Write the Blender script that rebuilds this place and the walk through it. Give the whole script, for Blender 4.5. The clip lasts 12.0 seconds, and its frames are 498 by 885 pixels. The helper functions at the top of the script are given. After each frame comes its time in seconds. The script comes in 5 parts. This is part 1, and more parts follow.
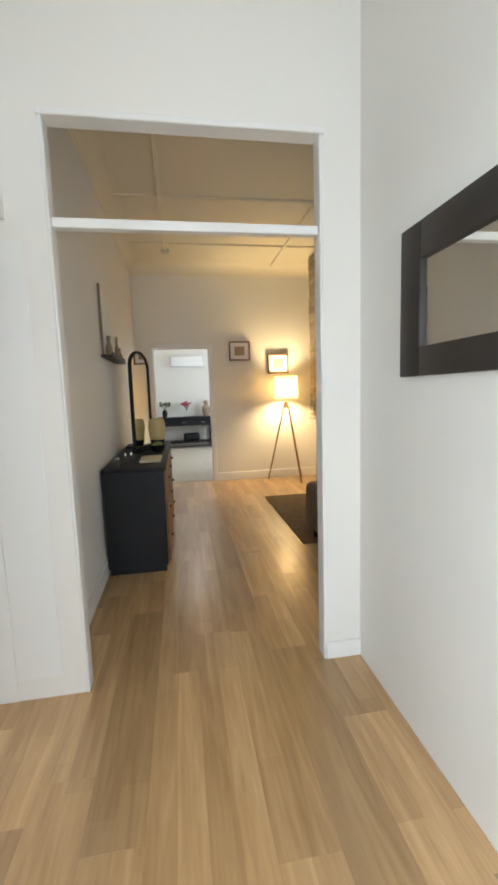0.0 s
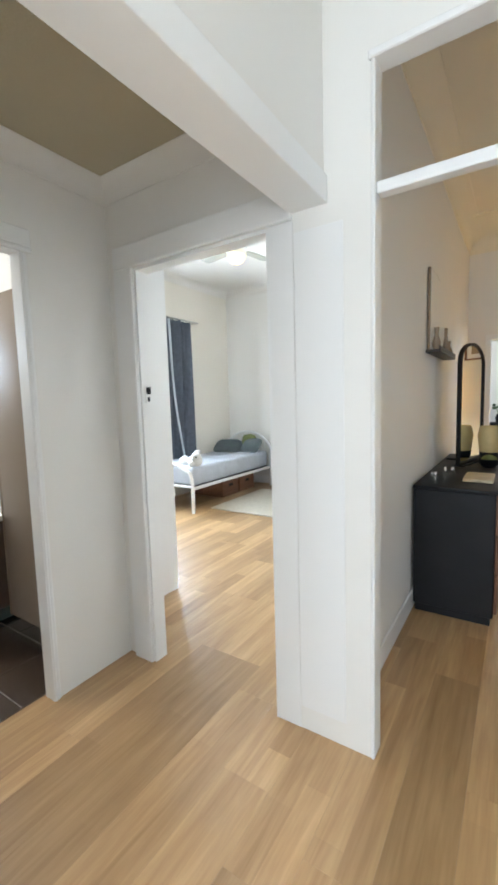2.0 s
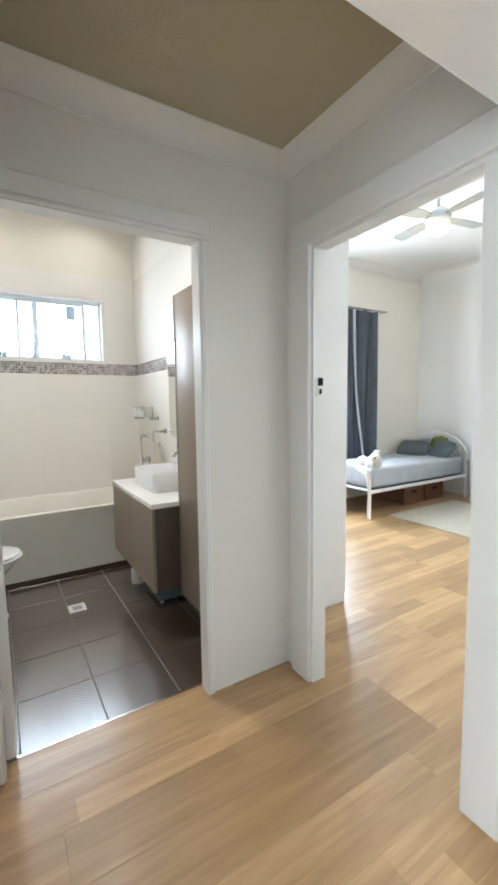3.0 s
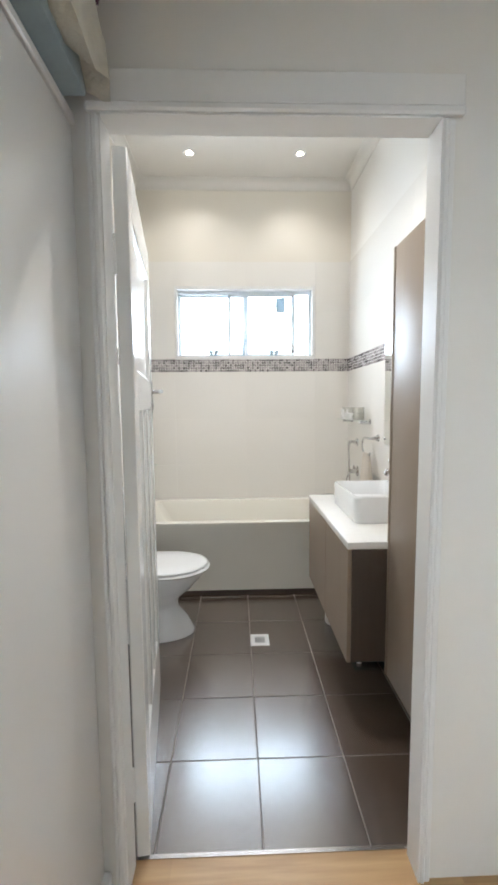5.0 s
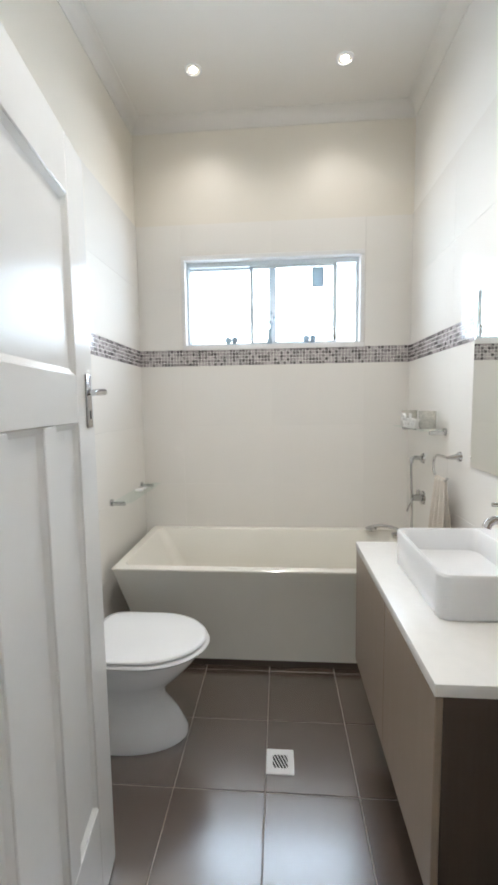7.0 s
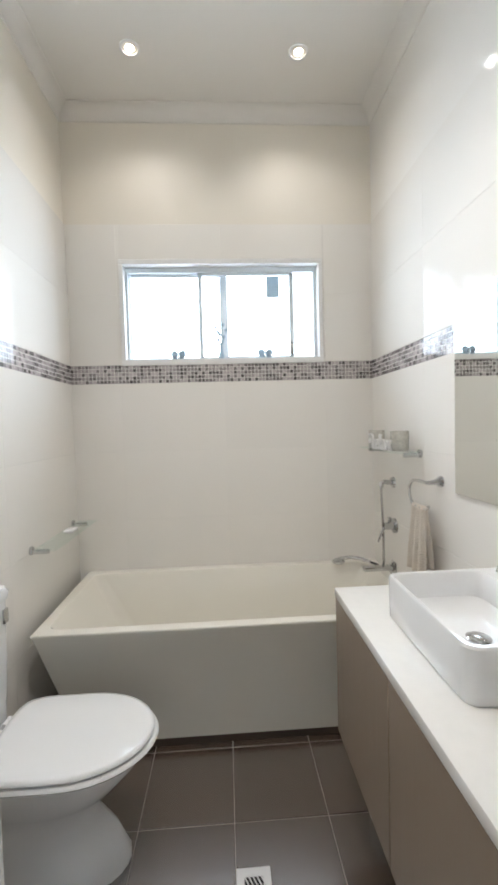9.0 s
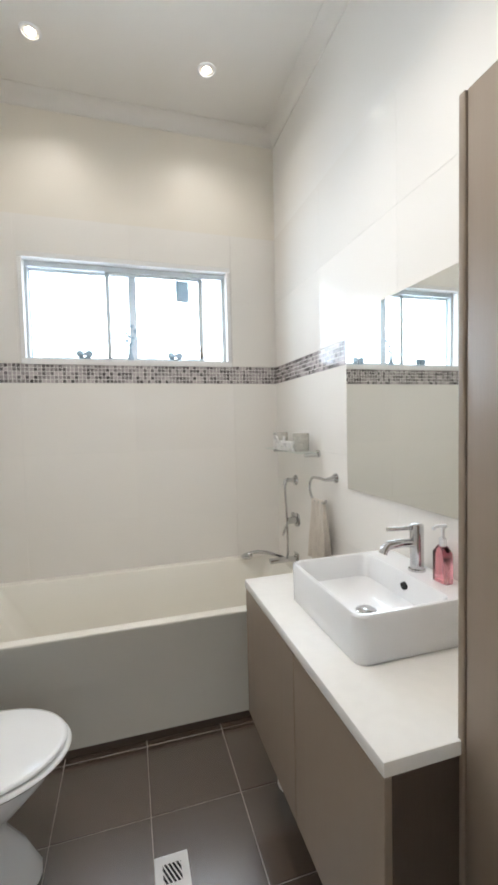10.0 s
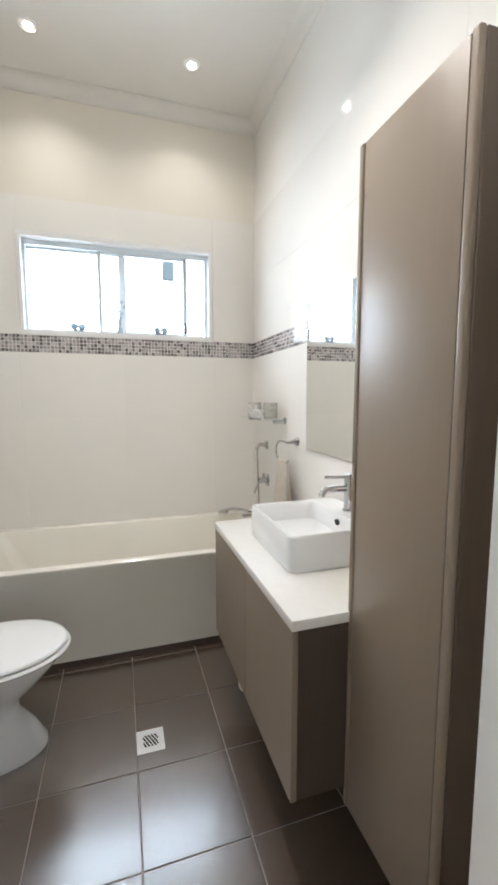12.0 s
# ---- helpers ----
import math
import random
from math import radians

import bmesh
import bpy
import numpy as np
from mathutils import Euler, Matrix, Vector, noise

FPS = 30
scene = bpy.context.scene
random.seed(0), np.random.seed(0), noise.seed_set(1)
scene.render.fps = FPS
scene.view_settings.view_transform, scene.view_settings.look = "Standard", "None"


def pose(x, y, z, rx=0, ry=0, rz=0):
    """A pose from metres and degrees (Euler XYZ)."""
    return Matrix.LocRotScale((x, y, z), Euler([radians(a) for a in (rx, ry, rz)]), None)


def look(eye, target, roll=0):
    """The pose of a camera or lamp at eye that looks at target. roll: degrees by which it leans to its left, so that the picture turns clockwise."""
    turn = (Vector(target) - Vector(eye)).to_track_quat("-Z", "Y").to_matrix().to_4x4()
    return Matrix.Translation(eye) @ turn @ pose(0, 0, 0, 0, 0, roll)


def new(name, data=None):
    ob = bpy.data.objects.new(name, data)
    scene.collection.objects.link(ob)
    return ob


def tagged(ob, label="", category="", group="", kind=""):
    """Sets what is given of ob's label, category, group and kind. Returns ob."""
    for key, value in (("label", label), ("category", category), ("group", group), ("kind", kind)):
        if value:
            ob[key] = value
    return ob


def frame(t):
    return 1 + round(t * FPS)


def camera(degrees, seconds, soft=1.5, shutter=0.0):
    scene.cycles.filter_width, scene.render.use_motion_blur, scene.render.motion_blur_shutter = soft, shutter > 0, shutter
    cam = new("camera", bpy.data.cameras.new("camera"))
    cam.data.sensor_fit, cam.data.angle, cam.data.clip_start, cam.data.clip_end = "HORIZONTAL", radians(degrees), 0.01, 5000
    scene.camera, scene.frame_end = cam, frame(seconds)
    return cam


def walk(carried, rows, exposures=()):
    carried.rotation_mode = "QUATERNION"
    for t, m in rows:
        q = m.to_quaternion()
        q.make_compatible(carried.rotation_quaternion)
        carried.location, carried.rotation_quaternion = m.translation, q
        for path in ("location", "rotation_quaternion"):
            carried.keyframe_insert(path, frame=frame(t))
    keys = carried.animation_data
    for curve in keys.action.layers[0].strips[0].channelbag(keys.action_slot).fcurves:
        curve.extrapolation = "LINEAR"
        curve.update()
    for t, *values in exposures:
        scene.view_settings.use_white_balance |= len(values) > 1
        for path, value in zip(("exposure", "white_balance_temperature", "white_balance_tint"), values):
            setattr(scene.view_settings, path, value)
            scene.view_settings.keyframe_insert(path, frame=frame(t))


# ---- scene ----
cam = camera(62.46, 12.0, soft=3.1)
# seconds, place, heading, pitch, roll
PATH = [
    (0.0, -0.008, 0.020, 1.364, -9.42, -7.04, 1.83),
    (0.5, -0.040, 0.092, 1.358, 0.12, -6.57, 1.88),
    (1.0, -0.081, 0.184, 1.362, 8.81, -5.93, 2.25),
    (1.5, -0.105, 0.295, 1.370, 19.81, -5.78, 2.05),
    (2.0, -0.071, 0.435, 1.377, 33.20, -5.69, 1.68),
    (2.5, -0.077, 0.539, 1.365, 46.15, -5.71, 1.13),
    (3.0, -0.220, 0.650, 1.358, 58.27, -5.57, 0.76),
    (3.5, -0.335, 0.732, 1.353, 68.89, -5.25, 0.69),
    (5.5, -1.042, 0.993, 1.356, 91.46, -4.85, 0.52),
    (6.0, -1.272, 1.054, 1.341, 93.42, -4.68, 0.63),
    (6.5, -1.442, 1.050, 1.363, 94.17, -5.44, 0.72),
    (8.5, -1.916, 1.022, 1.394, 92.73, -3.00, 1.60),
    (9.0, -1.913, 0.995, 1.386, 86.69, -2.59, 1.60),
    (9.5, -1.884, 0.979, 1.392, 79.88, -2.63, 1.52),
    (10.0, -1.839, 0.959, 1.395, 73.66, -2.80, 1.34),
    (10.5, -1.799, 0.946, 1.391, 69.44, -3.07, 0.70),
    (11.0, -1.754, 0.937, 1.393, 68.25, -3.69, 0.34),
    (11.5, -1.674, 0.938, 1.381, 69.94, -4.49, -0.03),
    (12.0, -1.526, 0.965, 1.359, 72.55, -6.14, 0.04),
]
walk(cam, [(t, pose(x, y, z, 90 + pitch, roll, yaw)) for t, x, y, z, yaw, pitch, roll in PATH], exposures=[(0.0, -0.1, 6500, 10), (1.0, 0.0, 6450, 10), (2.0, 0.28, 6150, 10), (3.0, 0.28, 6200, 10), (3.5, 0.36, 6200, 10), (5.5, 0.42, 6080, 11), (6.5, 0.26, 6080, 11), (9.5, 0.08, 6200, 12), (12.0, 0.26, 6200, 12)])

# ---- world and lights ----
world = bpy.data.worlds.new("sky")
scene.world = world
world.use_nodes = True
wn = world.node_tree.nodes
wsky = wn.new("ShaderNodeTexSky")
wsky.sky_type, wsky.sun_disc = "NISHITA", False
wsky.sun_elevation, wsky.sun_rotation = radians(48), radians(200)
world.node_tree.links.new(wsky.outputs[0], wn["Background"].inputs[0])
wn["Background"].inputs[1].default_value = 0.12


def lamp(name, kind, m, power, colour, size=0.05, size_y=None, spot=None, spread=180):
    data = bpy.data.lights.new(name, kind)
    data.energy, data.color = power, colour
    if kind == "AREA":
        data.size, data.spread = size, radians(spread)
        if size_y:
            data.shape, data.size_y = "RECTANGLE", size_y
    elif kind == "SUN":
        data.angle = size
    else:
        data.shadow_soft_size = size
    if spot:
        data.spot_size, data.spot_blend = radians(spot[0]), spot[1]
    ob = new(name, data)
    ob.matrix_world = m
    return ob


DAY = (0.76, 0.89, 1.0)
WARM = (1.0, 0.75, 0.38)
HALOGEN = (1.0, 0.93, 0.83)
lamp("sun", "SUN", look((0, 0, 9), (-2.0, 5.0, 0)), 1.0, (1, 0.96, 0.9), radians(12))
# daylight through the windows, and added fills
lamp("bath_window_daylight", "AREA", look((-4.452, 1.0, 2.045), (-3.0, 1.0, 2.045)), 13, DAY, 1.12, 0.55, spread=140)
lamp("bedroom_window_daylight", "AREA", look((-4.44, 4.15, 1.68), (-2.0, 4.1, 1.60)), 100, DAY, 1.5, 1.5)
lamp("entry_window_daylight", "AREA", look((-0.05, -2.42, 1.15), (-0.05, 0.0, 1.1)), 42, DAY, 1.4, 2.0)
# Added fill for the entry's right wall; no window is known on this side.
lamp("entry_side_fill", "AREA", look((-0.74, -1.1, 1.1), (0.8, -0.7, 0.9)), 52, DAY, 1.4, 1.6)
# Added fill from the east side, where no window is in view.
lamp("living_room_fill", "AREA", look((2.68, 3.0, 1.6), (0.5, 3.4, 0.8)), 8, DAY, 1.0, 1.2)
# Added fill standing inside the far room; the wall behind it has no window.
lamp("far_room_fill", "AREA", look((2.1, 8.6, 1.6), (0, 9.0, 1.0)), 70, DAY, 1.6, 1.4)
# lamps
for lx, ly in ((-3.95, 0.60), (-3.95, 1.40), (-2.75, 1.0)):
    lamp("downlight_bulb", "SPOT", look((lx, ly, 3.145), (lx, ly, 0)), 64 if lx > -3 else 11, HALOGEN, 0.022, spot=(122, 0.8) if lx > -3 else (136, 1.0))
lamp("floor_lamp_bulb", "POINT", pose(1.553, 6.03, 1.39), 100, WARM, 0.09)
lamp("fan_bulb", "POINT", pose(-2.38, 3.82, 2.64), 3.5, (1, 0.84, 0.55), 0.06)
lamp("far_room_bulb", "POINT", pose(0.2, 9.0, 2.85), 22, (1, 0.95, 0.85), 0.09)

# ---- materials ----


def material(name, colour, rough=0.5, metal=0.0, var=0.06, scale=3.0, bump=0.02, bump_scale=60.0, second=None, coat=0.0, spec=None, rand=0.0, island=False, coat_rough=0.03):
    m = bpy.data.materials.new(name)
    m.use_nodes = True
    nt = m.node_tree
    n, l = nt.nodes, nt.links
    b = n["Principled BSDF"]
    b.inputs["Roughness"].default_value, b.inputs["Metallic"].default_value = rough, metal
    b.inputs["Coat Weight"].default_value, b.inputs["Coat Roughness"].default_value = coat, coat_rough
    if spec is not None:
        b.inputs["Specular IOR Level"].default_value = spec
    co = n.new("ShaderNodeTexCoord")
    big = n.new("ShaderNodeTexNoise")
    big.inputs["Scale"].default_value, big.inputs["Detail"].default_value = scale, 5 if var > 0.02 else 1
    l.new(co.outputs["Object"], big.inputs["Vector"])
    mix = n.new("ShaderNodeMix")
    mix.data_type = "RGBA"
    c2 = second or [max(0, c * (1 - 2.2 * var)) for c in colour]
    mix.inputs["A"].default_value = (*[min(1, c * (1 + var)) for c in colour], 1)
    mix.inputs["B"].default_value = (*c2, 1)
    l.new(big.outputs["Fac"], mix.inputs["Factor"])
    out = mix.outputs["Result"]
    if rand:
        info = n.new("ShaderNodeNewGeometry" if island else "ShaderNodeObjectInfo")
        hsv = n.new("ShaderNodeHueSaturation")
        mr = n.new("ShaderNodeMapRange")
        mr.inputs["To Min"].default_value, mr.inputs["To Max"].default_value = 1 - rand, 1 + rand
        l.new(info.outputs["Random Per Island" if island else "Random"], mr.inputs["Value"])
        l.new(mr.outputs[0], hsv.inputs["Value"])
        l.new(out, hsv.inputs["Color"])
        out = hsv.outputs["Color"]
    l.new(out, b.inputs["Base Color"])
    fine = n.new("ShaderNodeTexNoise")
    fine.inputs["Scale"].default_value, fine.inputs["Detail"].default_value = bump_scale, 3
    l.new(co.outputs["Object"], fine.inputs["Vector"])
    rr = n.new("ShaderNodeMapRange")
    rr.inputs["To Min"].default_value, rr.inputs["To Max"].default_value = max(0.02, rough * 0.85), min(1, rough * 1.15)
    l.new(big.outputs["Fac"], rr.inputs["Value"])
    if var > 0.02:
        l.new(rr.outputs[0], b.inputs["Roughness"])
    if bump:
        bp = n.new("ShaderNodeBump")
        bp.inputs["Strength"].default_value, bp.inputs["Distance"].default_value = bump, 0.02
        l.new(fine.outputs["Fac"], bp.inputs["Height"])
        l.new(bp.outputs[0], b.inputs["Normal"])
    return m


def wood(name, light, dark, rough, along="Y", stretch=14.0, grain=9.0, rand=0.16, coat=0.0, strips=False, coat_rough=0.2):
    m = bpy.data.materials.new(name)
    m.use_nodes = True
    nt = m.node_tree
    n, l = nt.nodes, nt.links
    b = n["Principled BSDF"]
    b.inputs["Coat Weight"].default_value, b.inputs["Coat Roughness"].default_value = coat, coat_rough
    co = n.new("ShaderNodeTexCoord")
    info = n.new("ShaderNodeObjectInfo")
    add = n.new("ShaderNodeVectorMath")
    add.operation = "MULTIPLY_ADD"
    comb = n.new("ShaderNodeCombineXYZ")
    for k in range(3):
        l.new(info.outputs["Random"], comb.inputs[k])
    l.new(comb.outputs[0], add.inputs[0])
    add.inputs[1].default_value = (37, 53, 71)
    l.new(co.outputs["Object"], add.inputs[2])
    mp = n.new("ShaderNodeMapping")
    s = {"X": (1, stretch, stretch), "Y": (stretch, 1, stretch), "Z": (stretch, stretch, 1)}[along]
    mp.inputs["Scale"].default_value = s
    l.new(add.outputs[0], mp.inputs["Vector"])
    n1 = n.new("ShaderNodeTexNoise")
    n1.inputs["Scale"].default_value, n1.inputs["Detail"].default_value, n1.inputs["Distortion"].default_value = grain / 6, 6, 1.2
    n2 = n.new("ShaderNodeTexNoise")
    n2.inputs["Scale"].default_value, n2.inputs["Detail"].default_value = grain, 4
    l.new(mp.outputs[0], n1.inputs["Vector"])
    l.new(mp.outputs[0], n2.inputs["Vector"])
    ramp = n.new("ShaderNodeValToRGB")
    ramp.color_ramp.elements[0].color, ramp.color_ramp.elements[0].position = (*dark, 1), 0.28
    ramp.color_ramp.elements[1].color, ramp.color_ramp.elements[1].position = (*light, 1), 0.68
    mx = n.new("ShaderNodeMix")
    mx.inputs["Factor"].default_value = 0.3
    l.new(n1.outputs["Fac"], mx.inputs["A"])
    l.new(n2.outputs["Fac"], mx.inputs["B"])
    l.new(mx.outputs["Result"], ramp.inputs["Fac"])
    hsv = n.new("ShaderNodeHueSaturation")
    mr = n.new("ShaderNodeMapRange")
    mr.inputs["To Min"].default_value, mr.inputs["To Max"].default_value = 1 - rand, 1 + rand
    l.new(info.outputs["Random"], mr.inputs["Value"])
    l.new(mr.outputs[0], hsv.inputs["Value"])
    l.new(ramp.outputs[0], hsv.inputs["Color"])
    out = hsv.outputs[0]
    if strips:
        # the printed strips of a laminate board: short lengths of differing tone
        sw = n.new("ShaderNodeMapping")
        sw.inputs["Rotation"].default_value = (0, 0, radians(90))
        sw.inputs["Location"].default_value = (0.0, 0.0975, 0.0)
        shift = n.new("ShaderNodeCombineXYZ")
        k = n.new("ShaderNodeMath")
        k.operation = "MULTIPLY"
        k.inputs[1].default_value = 13.7
        l.new(info.outputs["Random"], k.inputs[0])
        l.new(k.outputs[0], shift.inputs[0])
        l.new(co.outputs["Object"], sw.inputs["Vector"])
        moved = n.new("ShaderNodeVectorMath")
        l.new(sw.outputs[0], moved.inputs[0])
        l.new(shift.outputs[0], moved.inputs[1])
        br = n.new("ShaderNodeTexBrick")
        br.offset, br.offset_frequency, br.squash, br.squash_frequency = 0.37, 2, 0.8, 3
        br.inputs["Color1"].default_value, br.inputs["Color2"].default_value = (0.80, 0.77, 0.725, 1), (1.17, 1.18, 1.20, 1)
        br.inputs["Mortar"].default_value = (0.9, 0.88, 0.85, 1)
        br.inputs["Scale"].default_value, br.inputs["Mortar Size"].default_value, br.inputs["Bias"].default_value = 1.0, 0.0006, 0.0
        br.inputs["Brick Width"].default_value, br.inputs["Row Height"].default_value = 1.05, 0.0975
        l.new(moved.outputs[0], br.inputs["Vector"])
        tone = n.new("ShaderNodeMix")
        tone.data_type, tone.blend_type = "RGBA", "MULTIPLY"
        tone.inputs["Factor"].default_value = 1.0
        l.new(out, tone.inputs["A"])
        l.new(br.outputs["Color"], tone.inputs["B"])
        out = tone.outputs["Result"]
    l.new(out, b.inputs["Base Color"])
    rr = n.new("ShaderNodeMapRange")
    rr.inputs["To Min"].default_value, rr.inputs["To Max"].default_value = rough * 0.85, rough * 1.25
    l.new(n1.outputs["Fac"], rr.inputs["Value"])
    l.new(rr.outputs[0], b.inputs["Roughness"])
    bp = n.new("ShaderNodeBump")
    bp.inputs["Strength"].default_value, bp.inputs["Distance"].default_value = 0.04, 0.01
    l.new(n2.outputs["Fac"], bp.inputs["Height"])
    l.new(bp.outputs[0], b.inputs["Normal"])
    return m


def glass(name, tint=(1, 1, 1), rough=0.0):
    m = bpy.data.materials.new(name)
    m.use_nodes = True
    b = m.node_tree.nodes["Principled BSDF"]
    b.inputs["Base Color"].default_value = (*tint, 1)
    b.inputs["Transmission Weight"].default_value, b.inputs["Roughness"].default_value, b.inputs["IOR"].default_value = 1, rough, 1.45
    return m


def thin_glass(name, tint):
    """Clear sheet glass: see-through with a weak sharp reflection."""
    m = bpy.data.materials.new(name)
    m.use_nodes = True
    n, l = m.node_tree.nodes, m.node_tree.links
    n.remove(n["Principled BSDF"])
    tr, gl, mix = n.new("ShaderNodeBsdfTransparent"), n.new("ShaderNodeBsdfGlossy"), n.new("ShaderNodeMixShader")
    tr.inputs["Color"].default_value = (*tint, 1)
    gl.inputs["Roughness"].default_value = 0.02
    mix.inputs[0].default_value = 0.05
    l.new(tr.outputs[0], mix.inputs[1])
    l.new(gl.outputs[0], mix.inputs[2])
    l.new(mix.outputs[0], n["Material Output"].inputs["Surface"])
    return m


def glow(name, colour, strength):
    m = bpy.data.materials.new(name)
    m.use_nodes = True
    b = m.node_tree.nodes["Principled BSDF"]
    b.inputs["Base Color"].default_value = (*colour, 1)
    b.inputs["Emission Color"].default_value, b.inputs["Emission Strength"].default_value = (*colour, 1), strength
    return m


def lit_cloth(name, colour, strength):
    """Thin cloth that lets the bulb behind it shine through."""
    m = bpy.data.materials.new(name)
    m.use_nodes = True
    n, l = m.node_tree.nodes, m.node_tree.links
    n.remove(n["Principled BSDF"])
    tr, em, add = n.new("ShaderNodeBsdfTranslucent"), n.new("ShaderNodeEmission"), n.new("ShaderNodeAddShader")
    tr.inputs["Color"].default_value = (*[0.75 * c for c in colour], 1)
    em.inputs["Color"].default_value, em.inputs["Strength"].default_value = (*colour, 1), strength
    l.new(tr.outputs[0], add.inputs[0])
    l.new(em.outputs[0], add.inputs[1])
    l.new(add.outputs[0], n["Material Output"].inputs["Surface"])
    return m


M_WALL = material("wall_paint", (0.805, 0.78, 0.735), 0.5, var=0.006, scale=0.8, bump=0.03, bump_scale=180)
M_BATHPAINT = material("bathroom_plaster", (0.82, 0.77, 0.68), 0.45, var=0.012, scale=1.5, bump=0.03, bump_scale=150)
M_CEIL = material("ceiling_paint", (0.80, 0.77, 0.72), 0.7, var=0.02, scale=1.1, bump=0.05, bump_scale=90)
M_LIVINGCEIL = material("cream_ceiling_paint", (0.80, 0.735, 0.595), 0.55, var=0.03, scale=1.1, bump=0.05, bump_scale=90)
# Even tan, darker and yellower than the other ceilings.
M_HALLCEIL = material("hall_ceiling_tan", (0.48, 0.42, 0.29), 0.7, var=0.06, scale=2.0, bump=0.08, bump_scale=90)
M_TRIM = material("gloss_trim", (0.82, 0.81, 0.79), 0.32, var=0.006, scale=0.9, bump=0.02, bump_scale=30)
M_DOOR = material("door_enamel", (0.80, 0.79, 0.765), 0.18, var=0.006, scale=1, bump=0.03, bump_scale=18, spec=0.06)
M_TILE = material("cream_wall_tile", (0.84, 0.81, 0.76), 0.06, var=0.012, scale=1.4, bump=0.004, bump_scale=3, rand=0.008, spec=0.07)
M_GROUT = material("wall_grout", (0.80, 0.77, 0.72), 0.8, var=0.04, bump=0.1)
M_FTILE = material("charcoal_floor_tile", (0.105, 0.072, 0.053), 0.24, var=0.02, scale=5, bump=0.001, bump_scale=60, rand=0.08, spec=1.0, coat=1.0, coat_rough=0.17)
M_FTILE.node_tree.nodes["Principled BSDF"].inputs["IOR"].default_value = 1.8
M_FGROUT = material("floor_grout", (0.40, 0.37, 0.34), 0.9, var=0.15, scale=8, bump=0.2)
M_MOSAIC = material("mosaic_glass", (0.34, 0.305, 0.305), 0.12, var=0.1, scale=40, bump=0.0, rand=0.75, island=True)
M_OAK = wood("oak_plank", (0.62, 0.405, 0.20), (0.39, 0.225, 0.095), 0.34, stretch=15.0, grain=6.0, rand=0.09, strips=True, coat=0.6, coat_rough=0.2)
M_UNDERLAY = wood("oak_tongue", (0.42, 0.25, 0.115), (0.34, 0.19, 0.08), 0.4, rand=0.0)
M_TUB = material("bath_acrylic", (0.84, 0.81, 0.73), 0.12, var=0.01, bump=0.0)
M_CERAMIC = material("white_ceramic", (0.86, 0.86, 0.86), 0.05, var=0.006, bump=0.0, coat=0.5)
M_STONE = material("white_counter", (0.84, 0.82, 0.78), 0.22, var=0.02, scale=30, bump=0.01)
M_TAUPE = wood("taupe_laminate", (0.29, 0.227, 0.172), (0.275, 0.213, 0.16), 0.43, along="Z", stretch=22, grain=14, rand=0.02)
# Taupe darkened: the shade on the vanity's door-facing end is in the colour.
M_TAUPE_SHADE = wood("taupe_end_shaded", (0.085, 0.062, 0.046), (0.066, 0.048, 0.036), 0.38, along="Z", stretch=22, grain=14, rand=0.02)
# Same for the tall cabinet's end: its shade is mixed into the brown.
M_END_SHADE = wood("tall_end_shaded", (0.155, 0.112, 0.08), (0.13, 0.094, 0.067), 0.42, along="Z", stretch=22, grain=14, rand=0.02)
M_CHROME = material("chrome", (0.62, 0.62, 0.62), 0.08, metal=1.0, var=0.01, bump=0.0)
M_STEEL = material("brushed_steel", (0.55, 0.54, 0.53), 0.23, metal=1.0, var=0.04, bump=0.02)
M_MIRROR = material("mirror_silver", (0.88, 0.90, 0.88), 0.012, metal=1.0, var=0.002, bump=0.0)
M_ALU = material("grey_aluminium", (0.76, 0.82, 0.85), 0.35, var=0.01, bump=0.0)
M_GLASS = glass("clear_glass")
M_TINT = glass("pale_blue_plastic", (0.44, 0.56, 0.64), 0.6)
M_TINT.node_tree.nodes["Principled BSDF"].inputs["Transmission Weight"].default_value = 0.2
M_SHELFGLASS = thin_glass("shelf_glass", (0.96, 0.99, 0.98))
M_SKY = glow("overcast_sky_backdrop", (0.93, 0.97, 1.0), 2.0)
M_BATHSKY = glow("hazy_sky_backdrop", (0.93, 0.97, 1.0), 0.8)
M_BULB = glow("downlight_lens", (1.0, 0.90, 0.72), 40.0)
M_SHADE = lit_cloth("lit_lamp_shade", (1.0, 0.86, 0.56), 0.5)
M_FANLIGHT = glow("lit_fan_bowl", (1.0, 0.74, 0.34), 1.8)
M_BLACK = material("black_stain", (0.010, 0.010, 0.012), 0.55, var=0.2, scale=6, bump=0.06, bump_scale=40, spec=0.3)
M_DARKFRAME = wood("dark_frame", (0.035, 0.027, 0.022), (0.018, 0.014, 0.012), 0.45, along="Y", rand=0.05)
M_PINE = wood("tripod_wood", (0.36, 0.20, 0.085), (0.24, 0.12, 0.05), 0.4, along="Z", rand=0.05)
M_SCHIST = material("stacked_stone", (0.33, 0.275, 0.195), 0.85, var=0.3, scale=7, bump=0.5, bump_scale=25, rand=0.2, second=(0.19, 0.155, 0.11))
M_PLASTER = material("hearth_render", (0.42, 0.39, 0.34), 0.85, var=0.12, scale=4, bump=0.2, bump_scale=50)
M_RUG = material("brown_rug", (0.19, 0.12, 0.065), 0.95, var=0.3, scale=30, bump=0.5, bump_scale=180)
M_RUG2 = material("cream_rug", (0.62, 0.57, 0.47), 0.95, var=0.1, scale=30, bump=0.5, bump_scale=180)
